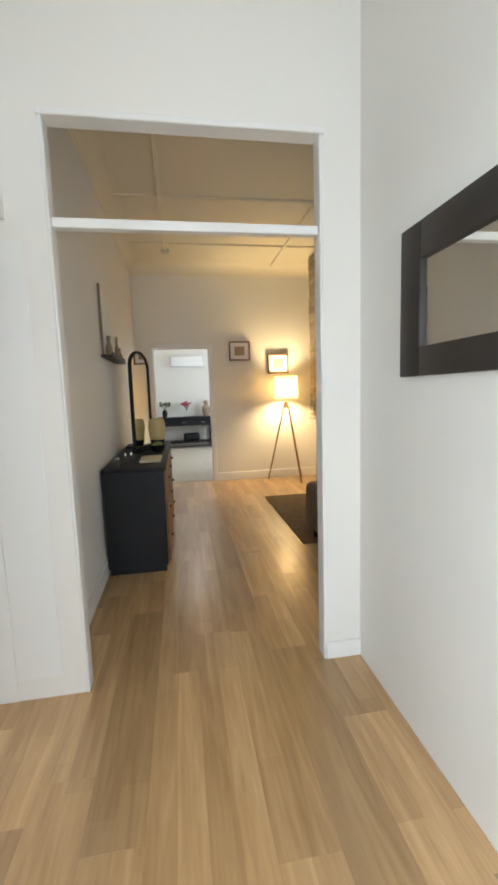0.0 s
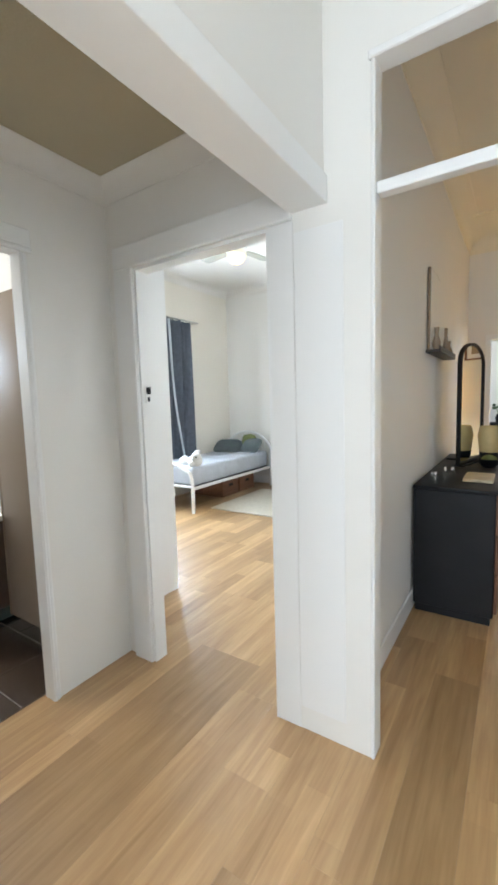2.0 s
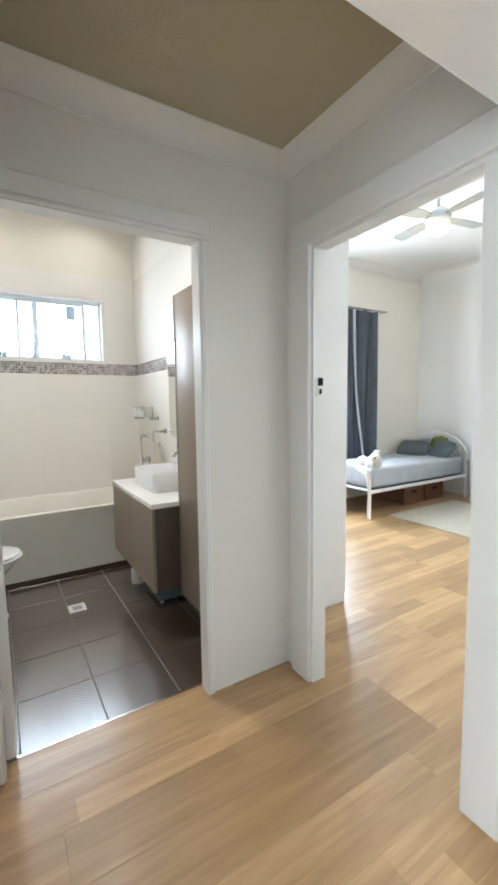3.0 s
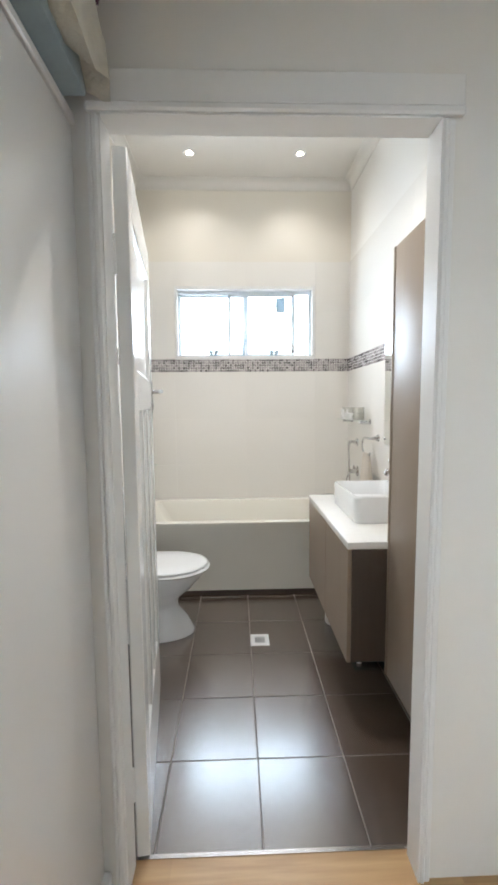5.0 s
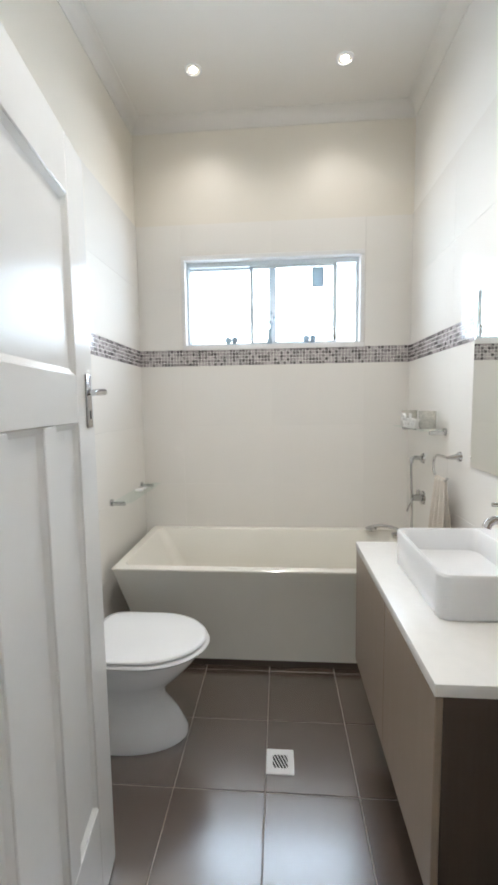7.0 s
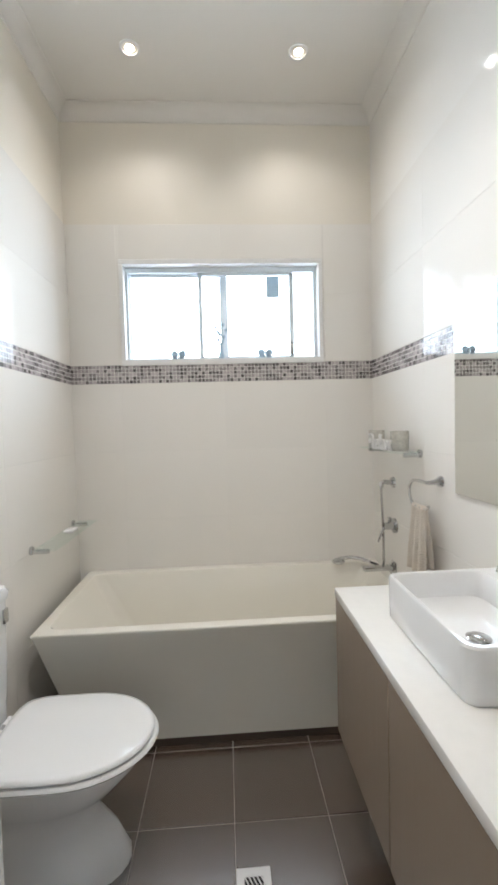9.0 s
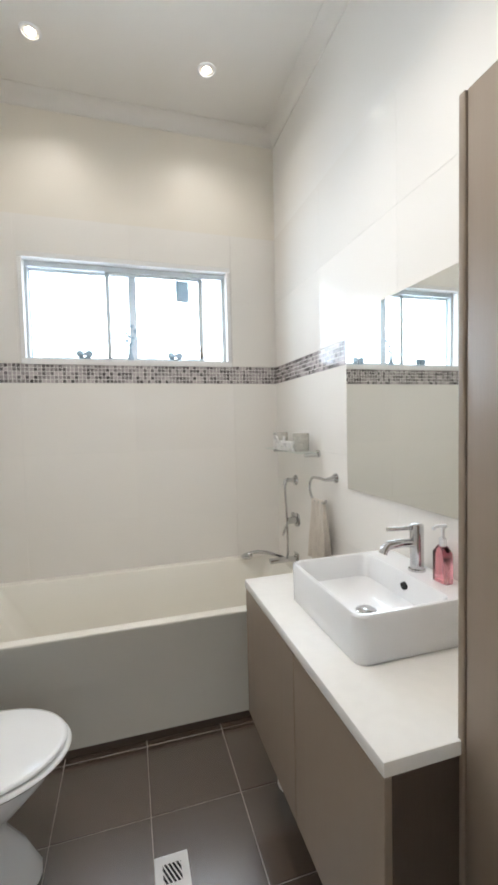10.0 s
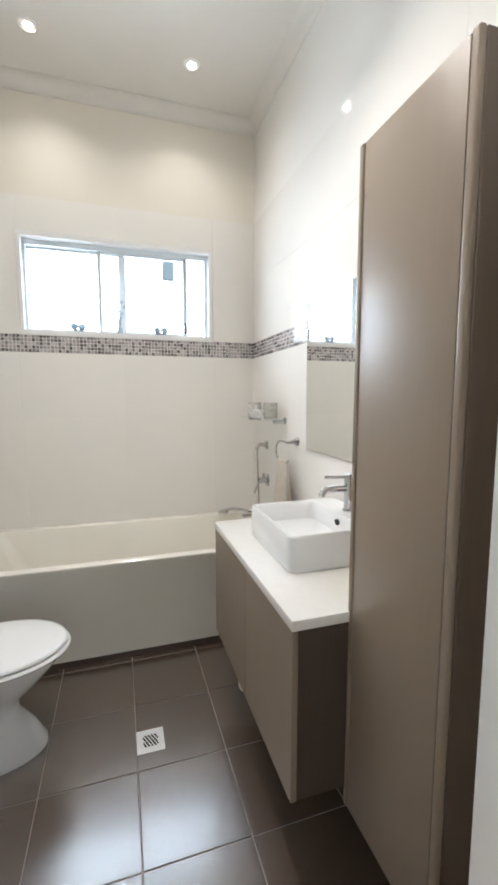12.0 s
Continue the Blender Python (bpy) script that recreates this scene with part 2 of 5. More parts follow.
M_SOFA = material("taupe_upholstery", (0.20, 0.145, 0.10), 0.9, var=0.12, scale=12, bump=0.3, bump_scale=200)
M_CURTAIN = material("slate_curtain", (0.11, 0.125, 0.155), 0.9, var=0.15, scale=20, bump=0.2, bump_scale=200)
M_SHEET = material("grey_bedding", (0.52, 0.55, 0.60), 0.9, var=0.1, scale=9, bump=0.25, bump_scale=60)
M_PILLOW = material("dark_teal_pillow", (0.05, 0.065, 0.08), 0.9, var=0.35, scale=9, bump=0.2, second=(0.15, 0.18, 0.18))
M_GREEN = material("olive_cushion", (0.20, 0.22, 0.07), 0.9, var=0.2, scale=14, bump=0.2)
M_PLUSH = material("white_plush", (0.80, 0.79, 0.76), 0.95, var=0.06, scale=25, bump=0.5, bump_scale=120)
M_WHITEMETAL = material("white_bed_metal", (0.80, 0.80, 0.80), 0.3, var=0.02, bump=0.0)
M_BOOKS = material("book_spines", (0.36, 0.16, 0.22), 0.7, var=0.3, scale=10, bump=0.0, rand=0.6)
M_TOWEL = material("beige_towel", (0.72, 0.65, 0.56), 0.95, var=0.1, scale=18, bump=0.5, bump_scale=220)
M_SOAP = glass("pink_soap", (0.98, 0.45, 0.50), 0.12)
M_PRINT = material("dark_print", (0.16, 0.11, 0.07), 0.5, var=0.7, scale=14, bump=0.0, second=(0.34, 0.26, 0.18))
M_PRINT2 = material("pale_print", (0.60, 0.50, 0.32), 0.5, var=0.2, scale=14, bump=0.0)
M_FARFLOOR = material("beige_carpet", (0.55, 0.49, 0.40), 0.9, var=0.06, scale=6, bump=0.3, bump_scale=150)
M_LEAF = material("plant_leaf", (0.06, 0.11, 0.04), 0.5, var=0.3, scale=9, bump=0.0)
M_ROSE = material("pink_flower", (0.62, 0.10, 0.14), 0.7, var=0.3, scale=30, bump=0.0)
M_YELLOW = material("ochre_ceramic", (0.62, 0.46, 0.20), 0.35, var=0.15, scale=10, bump=0.0)
M_MAROON = material("maroon_cloth", (0.085, 0.022, 0.04), 0.95, var=0.4, scale=12, bump=0.5, bump_scale=60)
M_NAVY = material("navy_cloth", (0.03, 0.035, 0.055), 0.95, var=0.4, scale=12, bump=0.5, bump_scale=60)
M_LINEN = material("ivory_linen", (0.70, 0.67, 0.58), 0.95, var=0.12, scale=10, bump=0.5, bump_scale=60)
M_FANBLADE = material("grey_fan_blade", (0.32, 0.32, 0.28), 0.5, var=0.08, scale=6, bump=0.02)
M_BLUEBOX = material("blue_grey_plastic", (0.27, 0.34, 0.38), 0.5, var=0.15, scale=8, bump=0.05)
M_SILVERMESH = material("silver_candle_cup", (0.70, 0.68, 0.61), 0.25, metal=0.0, var=0.25, scale=70, bump=0.4, bump_scale=150)
M_WOODCRATE = wood("brown_underbed_crate", (0.22, 0.10, 0.05), (0.12, 0.05, 0.025), 0.5, along="Y", rand=0.1)
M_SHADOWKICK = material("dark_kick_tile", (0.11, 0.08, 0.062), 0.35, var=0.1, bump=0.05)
M_RUBBER = material("teal_scale_glass", (0.16, 0.25, 0.25), 0.12, var=0.05, bump=0.0)

# ---- mesh helpers ----
BASE = {}


def box(bm, x0, x1, y0, y1, z0, z1, bevel=0.0, seg=2):
    r = bmesh.ops.create_cube(bm, size=1)
    bmesh.ops.transform(bm, matrix=Matrix.Translation(((x0 + x1) / 2, (y0 + y1) / 2, (z0 + z1) / 2)) @ Matrix.Diagonal((x1 - x0, y1 - y0, z1 - z0, 1)), verts=r["verts"])
    if bevel:
        es = list({e for v in r["verts"] for e in v.link_edges})
        bmesh.ops.bevel(bm, geom=es, offset=bevel, segments=seg, affect="EDGES", profile=0.5)
    return bm


def boxed(x0, x1, y0, y1, z0, z1, bevel=0.0, seg=2):
    return box(bmesh.new(), x0, x1, y0, y1, z0, z1, bevel, seg)


def loft(bm, rings, cap0=True, cap1=True, closed=True):
    rows = [[bm.verts.new(p) for p in r] for r in rings]
    n = len(rows[0])
    for a, b in zip(rows, rows[1:]):
        for i in range(n if closed else n - 1):
            j = (i + 1) % n
            bm.faces.new((a[i], a[j], b[j], b[i]))
    if cap0:
        bm.faces.new(rows[0][::-1])
    if cap1:
        bm.faces.new(rows[-1])
    return bm


def circle(c, r, axis=(0, 0, 1), n=20, sx=1.0):
    q = Vector(axis).normalized().to_track_quat("Z", "Y")
    return [Vector(c) + q @ Vector((r * sx * math.cos(2 * math.pi * i / n), r * math.sin(2 * math.pi * i / n), 0)) for i in range(n)]


def rod(bm, p0, p1, r, r1=None, n=16):
    ax = Vector(p1) - Vector(p0)
    return loft(bm, [circle(p0, r, ax, n), circle(p1, r if r1 is None else r1, ax, n)])


def tube(bm, pts, r, n=10):
    pts = [Vector(p) for p in pts]
    rings, up = [], None
    for i, p in enumerate(pts):
        ax = (pts[min(i + 1, len(pts) - 1)] - pts[max(i - 1, 0)]).normalized()
        if up is None:
            up = ax.orthogonal()
        up = (up - ax * up.dot(ax)).normalized()
        side = ax.cross(up)
        rings.append([p + r * (math.cos(6.2832 * k / n) * up + math.sin(6.2832 * k / n) * side) for k in range(n)])
    return loft(bm, rings)


def arc(c, r, a0, a1, u, v, n=12):
    u, v = Vector(u), Vector(v)
    return [Vector(c) + r * (math.cos(radians(a0 + (a1 - a0) * i / n)) * u + math.sin(radians(a0 + (a1 - a0) * i / n)) * v) for i in range(n + 1)]


def lathe(bm, profile, c, n=24):
    return loft(bm, [circle((c[0], c[1], c[2] + z), max(r, 0.0005), (0, 0, 1), n) for r, z in profile])


def rrect(x0, x1, y0, y1, r, z, k=5):
    out = []
    for cx, cy, a in ((x1 - r, y1 - r, 0), (x0 + r, y1 - r, 90), (x0 + r, y0 + r, 180), (x1 - r, y0 + r, 270)):
        for i in range(k + 1):
            t = radians(a + 90 * i / k)
            out.append(Vector((cx + r * math.cos(t), cy + r * math.sin(t), z)))
    return out


def finish(name, bm, mat, smooth=None):
    bmesh.ops.recalc_face_normals(bm, faces=bm.faces)
    me = bpy.data.meshes.new(name)
    bm.to_mesh(me)
    bm.free()
    me.materials.append(mat)
    if smooth is not None:
        for p in me.polygons:
            p.use_smooth = True
        me.set_sharp_from_angle(angle=radians(smooth))
    return me


def thing(name, base, label="", category="", group=""):
    ob = new(name)
    ob.empty_display_size = 0.05
    ob.location = base
    BASE[ob.name] = Vector(base)
    return tagged(ob, label, category, group)


def part(name, bm, mat, parent, label="", smooth=40):
    b = BASE[parent.name]
    bmesh.ops.translate(bm, verts=bm.verts, vec=-b)
    ob = new(name, finish(name, bm, mat, smooth))
    ob.parent = parent
    BASE[ob.name] = b
    return tagged(ob, label)


def solo(name, bm, mat, base, label="", category="", group="", kind="", smooth=40):
    bmesh.ops.translate(bm, verts=bm.verts, vec=-Vector(base))
    ob = new(name, finish(name, bm, mat, smooth))
    ob.location = base
    BASE[ob.name] = Vector(base)
    return tagged(ob, label, category, group, kind)


def structure(name, bm, mat, label="", smooth=None):
    return solo(name, bm, mat, (0, 0, 0), label, name.split("_")[0], "", "structure", smooth)


def wall_with_holes(axis, a0, a1, c0, c1, z0, z1, holes):
    """A wall along x or y from a0 to a1, between c0 and c1 across, with openings (b0, b1, h0, h1)."""
    bm = bmesh.new()
    cuts = sorted({a0, a1, *[h[0] for h in holes], *[h[1] for h in holes]})
    for p, q in zip(cuts, cuts[1:]):
        inside = sorted([(h[2], h[3]) for h in holes if h[0] <= p and h[1] >= q])
        z = z0
        for lo, hi in inside + [(z1, z1)]:
            if lo - z > 1e-4:
                if axis == "x":
                    box(bm, p, q, c0, c1, z, lo)
                else:
                    box(bm, c0, c1, p, q, z, lo)
            z = hi
    return bm


# ---- plan ----
XC, XCI, XW, YS, YN = -1.86, -1.922, -4.325, 0.127, 1.875
YB, YB2 = 1.885, 1.955
XE = 0.84
XLW, YF = -0.63, 6.31
CEIL, HALLC, BATHC = 3.22, 2.467, 3.165
DYL, DYR, DH = 0.606, 1.418, 2.035
BXL, BXR = -1.67, -0.905
OXL, OXR, OZ, TR0, TR1 = -0.502, 0.655, 2.473, 2.058, 2.098
WYL, WYR, WZB, WZT = 0.421, 1.583, 1.758, 2.332

# walls
structure("wall_north", wall_with_holes("x", -4.45, 2.85, YB, YB2, 0, CEIL, [(BXL, BXR, 0, 2.045), (OXL, OXR, 0, OZ)]), M_WALL, "off-white painted plaster wall with two openings")
structure("wall_bathroom_east", wall_with_holes("y", 0.0, YB, XCI, XC, 0, CEIL, [(DYL - 0.003, DYR + 0.003, 0, DH + 0.004)]), M_WALL, "off-white painted wall round the bathroom door")
structure("wall_west", wall_with_holes("y", 0.0, 6.35, XW - 0.14, XW - 0.008, 0, CEIL, [(WYL, WYR, WZB, WZT), (3.4, 4.9, 0.9, 2.45)]), M_BATHPAINT, "cream plastered outer wall with windows")
structure("wall_bathroom_south", boxed(-4.465, XCI, 0.0, YS - 0.008, 0, CEIL), M_BATHPAINT, "cream plastered bathroom wall")
structure("wall_entry_east", boxed(XE, XE + 0.12, -2.6, YB, 0, CEIL), M_WALL, "off-white painted plaster wall")
structure("wall_entry_south", wall_with_holes("x", -2.0, XE + 0.12, -2.6, -2.48, 0, CEIL, [(-0.75, 0.65, 0.1, 2.2)]), M_WALL, "off-white painted wall")
# The opening takes the added, unseen window_5.
structure("wall_entry_west", wall_with_holes("y", -2.48, -0.06, -0.80, -0.675, 0, 2.07, [(-1.85, -0.35, 0.25, 1.95)]), M_WALL, "off-white painted wall")
structure("wall_over_beam", boxed(-0.80, -0.675, -2.48, YB, 2.165, CEIL), M_WALL, "off-white painted wall above the beam")
structure("beam", boxed(-0.812, -0.661, -2.48, YB, 2.07, 2.165, 0.004, 2), M_TRIM, "white painted ceiling beam")
structure("wall_hall_south", boxed(XC, -0.80, -0.06, 0.0, 0, CEIL), M_WALL, "off-white painted wall")
structure("wall_living_west", boxed(-0.75, XLW, YB2, YF, 0, CEIL), M_WALL, "cream painted wall")
structure("wall_far", wall_with_holes("x", -4.465, 2.85, YF, YF + 0.12, 0, CEIL, [(-0.375, 0.435, 0, 2.03)]), M_WALL, "cream painted wall with an open doorway")
structure("wall_living_east", wall_with_holes("y", YB2, YF, 2.62, 2.74, 0, CEIL, [(2.4, 3.6, 0.9, 2.2)]), M_WALL, "cream painted wall")
structure("wall_far_room_back", boxed(-2.4, 2.4, 10.9, 11.02, 0, CEIL), M_WALL, "pale painted wall")
structure("wall_far_room_west", boxed(-2.4, -2.28, YF + 0.12, 10.9, 0, CEIL), M_WALL, "pale painted wall")
structure("wall_far_room_east", boxed(2.28, 2.4, YF + 0.12, 10.9, 0, CEIL), M_WALL, "pale painted wall")
# ceilings
structure("ceiling_entry", boxed(-0.675, XE, -2.48, YB, CEIL, CEIL + 0.08), M_CEIL, "off-white ceiling")
structure("ceiling_hall", boxed(XC, -0.80, 0.0, YB, HALLC, HALLC + 0.08), M_HALLCEIL, "low hall ceiling, coloured darker than the others")
structure("ceiling_bathroom", boxed(XW - 0.008, XCI, YS - 0.008, YB, BATHC, BATHC + 0.1), M_CEIL, "white bathroom ceiling")
structure("ceiling_bedroom", boxed(XW, -0.75, YB2, YF, CEIL, CEIL + 0.08), M_CEIL, "white bedroom ceiling")
cl = boxed(XLW, 2.62, YB2, YF, CEIL, CEIL + 0.08)
box(cl, -0.13, -0.09, YB2, 5.62, CEIL - 0.022, CEIL + 0.01, 0.004, 1)
box(cl, 1.40, 1.44, YB2, YF, CEIL - 0.022, CEIL + 0.01, 0.004, 1)
for by in (2.9, 4.20, 5.45):
    box(cl, XLW, 2.62, by - 0.02, by + 0.02, CEIL - 0.018, CEIL + 0.01, 0.004, 1)
structure("ceiling_living", cl, M_LIVINGCEIL, "cream battened sheet ceiling")
structure("ceiling_far_room", boxed(-2.4, 2.4, YF + 0.12, 11.02, 3.0, 3.08), M_CEIL, "white ceiling")
# slabs under the floors
structure("floor", boxed(-4.465, 2.85, -2.6, YF + 0.12, -0.12, -0.014), M_UNDERLAY, "brown base under oak planks")
structure("floor_bathroom", boxed(XW - 0.008, -1.947, YS - 0.008, YN + 0.008, -0.0139, -0.003), M_FGROUT, "pale grout bed of charcoal floor tiles")
structure("floor_far_room", boxed(-2.4, 2.4, YF + 0.12, 11.02, -0.12, -0.002), M_FARFLOOR, "beige carpet floor")


def cornice(name, pts, h, mat):
    """A coved cornice along straight runs: each run is (x0, y0, x1, y1, nx, ny, z)."""
    bm = bmesh.new()
    for x0, y0, x1, y1, nx, ny, z in pts:
        prof = [(0, 0), (0.006, 0)] + [(0.006 + (h - 0.006) * (1 - math.cos(a)), (h - 0.004) * math.sin(a)) for a in [radians(q) for q in range(8, 91, 9)]] + [(h, h), (0, h)]
        rings = [[Vector((x + nx * d, y + ny * d, z - h + e)) for d, e in prof] for x, y in ((x0, y0), (x1, y1))]
        loft(bm, rings)
    return structure(name, bm, mat, "coved plaster cornice", 35)


cornice("trim_cornice_bathroom", [(XW - 0.008, YS - 0.008, XW - 0.008, YB, 1, 0, BATHC), (XW - 0.008, YB, XCI, YB, 0, -1, BATHC), (XW - 0.008, YS - 0.008, XCI, YS - 0.008, 0, 1, BATHC)], 0.07, M_CEIL)
cornice("trim_cornice_hall", [(XC, 0.57, XC, YB, 1, 0, HALLC), (XC, YB, -0.80, YB, 0, -1, HALLC)], 0.085, M_WALL)
cornice("trim_cornice_living", [(XLW, YF, 2.62, YF, 0, -1, CEIL), (XLW, YB2, XLW, YF, 1, 0, CEIL)], 0.15, M_LIVINGCEIL)
cornice("trim_cornice_bedroom", [(XW, YF, -0.75, YF, 0, -1, CEIL), (XW, YB2, XW, YF, 1, 0, CEIL)], 0.10, M_CEIL)

# trims round the openings
bm = bmesh.new()
box(bm, OXL - 0.003, OXL + 0.010, YB - 0.008, YB2 + 0.006, 0, OZ, 0.004, 1)
box(bm, OXR - 0.010, OXR + 0.003, YB - 0.008, YB2 + 0.006, 0, OZ, 0.004, 1)
box(bm, OXL - 0.012, OXR + 0.012, YB - 0.014, YB2 + 0.006, OZ - 0.004, OZ + 0.022, 0.004, 1)
structure("trim_living_opening", bm, M_TRIM, "white painted opening lining")
structure("trim_transom_bar", boxed(OXL + 0.010, OXR - 0.010, YB + 0.012, YB2 - 0.010, TR0, TR1, 0.005, 2), M_TRIM, "white transom bar across the opening")
bm = bmesh.new()
box(bm, -1.80, BXL, YB - 0.024, YB, 0, 2.045, 0.006, 2)
box(bm, BXR, -0.80, YB - 0.005, YB, 0, 2.045, 0.002, 1)
box(bm, -1.80, -0.80, YB - 0.025, YB, 2.046, 2.155, 0.006, 2)
structure("trim_bedroom_door", bm, M_TRIM, "white painted architrave")
bm = bmesh.new()
box(bm, BXL - 0.002, BXL + 0.012, YB - 0.004, YB2 + 0.004, 0, 2.045)
box(bm, BXR - 0.012, BXR + 0.002, YB - 0.004, YB2 + 0.004, 0, 2.045)
box(bm, BXL + 0.012, BXR - 0.012, YB - 0.003, YB2 + 0.003, 2.03, 2.044)
structure("trim_bedroom_jamb", bm, M_TRIM, "white painted door jamb")
bm = bmesh.new()
box(bm, XC, XC + 0.016, DYR + 0.004, DYR + 0.018, 0, DH, 0.004, 1)
box(bm, XC, XC + 0.011, DYR + 0.018, DYR + 0.034, 0, DH, 0.003, 1)
box(bm, XC, XC + 0.014, 0.572, DYL - 0.022, 0, DH, 0.003, 1)
box(bm, XC, XC + 0.019, DYL - 0.022, DYL - 0.004, 0, DH, 0.005, 1)
box(bm, XC, XC + 0.020, 0.572, DYR + 0.055, DH + 0.006, DH + 0.026, 0.005, 1)
box(bm, XC, XC + 0.013, 0.572, DYR + 0.055, DH + 0.026, DH + 0.10, 0.003, 1)
structure("trim_bathroom_door", bm, M_TRIM, "white painted architrave")
bm = bmesh.new()
for y0, y1 in ((DYL - 0.004, DYL), (DYR, DYR + 0.004)):
    box(bm, XCI - 0.003, XC + 0.012, y0, y1, 0, DH, 0.001, 1)
box(bm, XCI - 0.003, XC + 0.012, DYL, DYR, DH, DH + 0.005, 0.001, 1)
structure("trim_bathroom_jamb", bm, M_TRIM, "white painted door jamb with stop")
bm = bmesh.new()
box(bm, -0.798, -0.604, YB - 0.0035, YB, 0.10, 2.0, 0.002, 1)
box(bm, OXR + 0.003, XE, YB - 0.012, YB, 0, 0.09, 0.004, 1)
structure("baseboard_entry", bm, M_TRIM, "white skirting board")
bm = bmesh.new()
box(bm, 0.50, 2.62, YF - 0.016, YF, 0, 0.13, 0.005, 1)
structure("baseboard_living", bm, M_TRIM, "white skirting board")
structure("baseboard_living_west", boxed(XLW, XLW + 0.014, YB2, YF - 0.02, 0, 0.12, 0.004, 1), M_TRIM, "white skirting board")
structure("baseboard_bedroom", boxed(XW, -0.75, YF - 0.016, YF, 0, 0.12, 0.004, 1), M_TRIM, "white skirting board")
bm = bmesh.new()
box(bm, 0.435, 0.50, YF - 0.022, YF, 0, 2.03, 0.005, 1)
box(bm, -0.44, -0.375, YF - 0.022, YF, 0, 2.03, 0.005, 1)
box(bm, -0.44, 0.50, YF - 0.024, YF, 2.031, 2.10, 0.005, 1)
structure("trim_far_door", bm, M_TRIM, "white painted architrave")
structure("trim_bathroom_threshold", boxed(-1.951, -1.938, DYL + 0.001, DYR - 0.001, -0.01, 0.003), M_STEEL, "thin metal floor strip at the bathroom door")

# ---- windows and backdrops ----


def bath_window():
    w = thing("window_1", (XW, 1.0, WZB), "white aluminium sliding window with clear panes", "window")
    tagged(w, kind="structure")
    bm = bmesh.new()
    for a, b, c, d in ((WYL - 0.004, WYR + 0.004, WZB - 0.02, WZB + 0.012), (WYL - 0.004, WYR + 0.004, WZT - 0.022, WZT + 0.006), (WYL - 0.004, WYL + 0.020, WZB + 0.012, WZT - 0.022), (WYR - 0.022, WYR + 0.004, WZB + 0.012, WZT - 0.022)):
        box(bm, XW - 0.075, XW + 0.006, a, b, c, d, 0.003, 1)
    part("window_lining", bm, M_TRIM, w, "white painted lining")
    y0, y1, z0, z1 = WYL + 0.020, WYR - 0.022, WZB + 0.012, WZT - 0.022
    bm = bmesh.new()
    for a, b, c, d in ((y0, y1, z0, z0 + 0.012), (y0, y1, z1 - 0.030, z1), (y0, y0 + 0.014, z0 + 0.012, z1 - 0.03), (y1 - 0.020, y1, z0 + 0.012, z1 - 0.03)):
        box(bm, XW - 0.11, XW - 0.05, a, b, c, d, 0.002, 1)
    part("window_frame", bm, M_ALU, w)

    def sash(x, a, b, name, stiles):
        bm = bmesh.new()
        for p, q in stiles:
            box(bm, x - 0.009, x + 0.009, p, q, z0 + 0.012, z1 - 0.03, 0.002, 1)
        box(bm, x - 0.009, x + 0.009, a, b, z1 - 0.044, z1 - 0.030, 0.002, 1)
        box(bm, x - 0.009, x + 0.009, a, b, z0 + 0.012, z0 + 0.022, 0.002, 1)
        s = part(name, bm, M_ALU, w)
        g = part("pane", boxed(x - 0.002, x + 0.002, a, b, z0 + 0.022, z1 - 0.044), M_GLASS, s)
        g.visible_shadow = False
    sash(XW - 0.094, y0 + 0.014, 1.030, "fixed_sash", ((y0 + 0.014, y0 + 0.02), (0.985, 1.030)))
    sash(XW - 0.068, 0.858, 1.424, "sliding_sash", ((0.858, 0.882), (1.398, 1.424)))
    part("pane_label", boxed(XW - 0.0655, XW - 0.0645, 1.262, 1.342, 2.135, 2.262), M_TINT, w, "pale blue sticker on the pane")
    part("latch", boxed(XW - 0.058, XW - 0.044, 1.396, 1.420, 1.795, 1.865, 0.004, 2), M_STEEL, w, "dark grey sash latch")


bath_window()


def backdrop(name, x0, x1, y0, y1, z0, z1, mat=M_SKY):
    return structure(name, boxed(x0, x1, y0, y1, z0, z1), mat, "bright overcast sky seen outside")


backdrop("backdrop_bathroom", -5.30, -5.28, -0.6, 2.6, 0.8, 3.4, M_BATHSKY)
backdrop("backdrop_bedroom", -5.30, -5.28, 2.7, 6.2, 0.2, 3.3)
backdrop("backdrop_entry", -1.6, 1.6, -3.4, -3.38, -0.2, 3.0)


def plain_window(name, axis, c, a0, a1, z0, z1, label):
    """A framed single window lying in the wall's middle plane."""
    mid = (a0 + a1) / 2
    w = thing(name, (c, mid, z0) if axis == "y" else (mid, c, z0), label, "window")
    tagged(w, kind="structure")
    bm = bmesh.new()
    gaps = ((a0, a1, z0, z0 + 0.05), (a0, a1, z1 - 0.05, z1), (a0, a0 + 0.05, z0 + 0.05, z1 - 0.05), (a1 - 0.05, a1, z0 + 0.05, z1 - 0.05), (mid - 0.025, mid + 0.025, z0 + 0.05, z1 - 0.05))
    for p, q, r, s in gaps:
        if axis == "y":
            box(bm, c - 0.03, c + 0.03, p, q, r, s, 0.004, 1)
        else:
            box(bm, p, q, c - 0.03, c + 0.03, r, s, 0.004, 1)
    part("window_frame", bm, M_TRIM, w)
    for p, q in ((a0 + 0.05, mid - 0.025), (mid + 0.025, a1 - 0.05)):
        bm = boxed(c - 0.003, c + 0.003, p, q, z0 + 0.05, z1 - 0.05) if axis == "y" else boxed(p, q, c - 0.003, c + 0.003, z0 + 0.05, z1 - 0.05)
        part("pane", bm, M_GLASS, w).visible_shadow = False


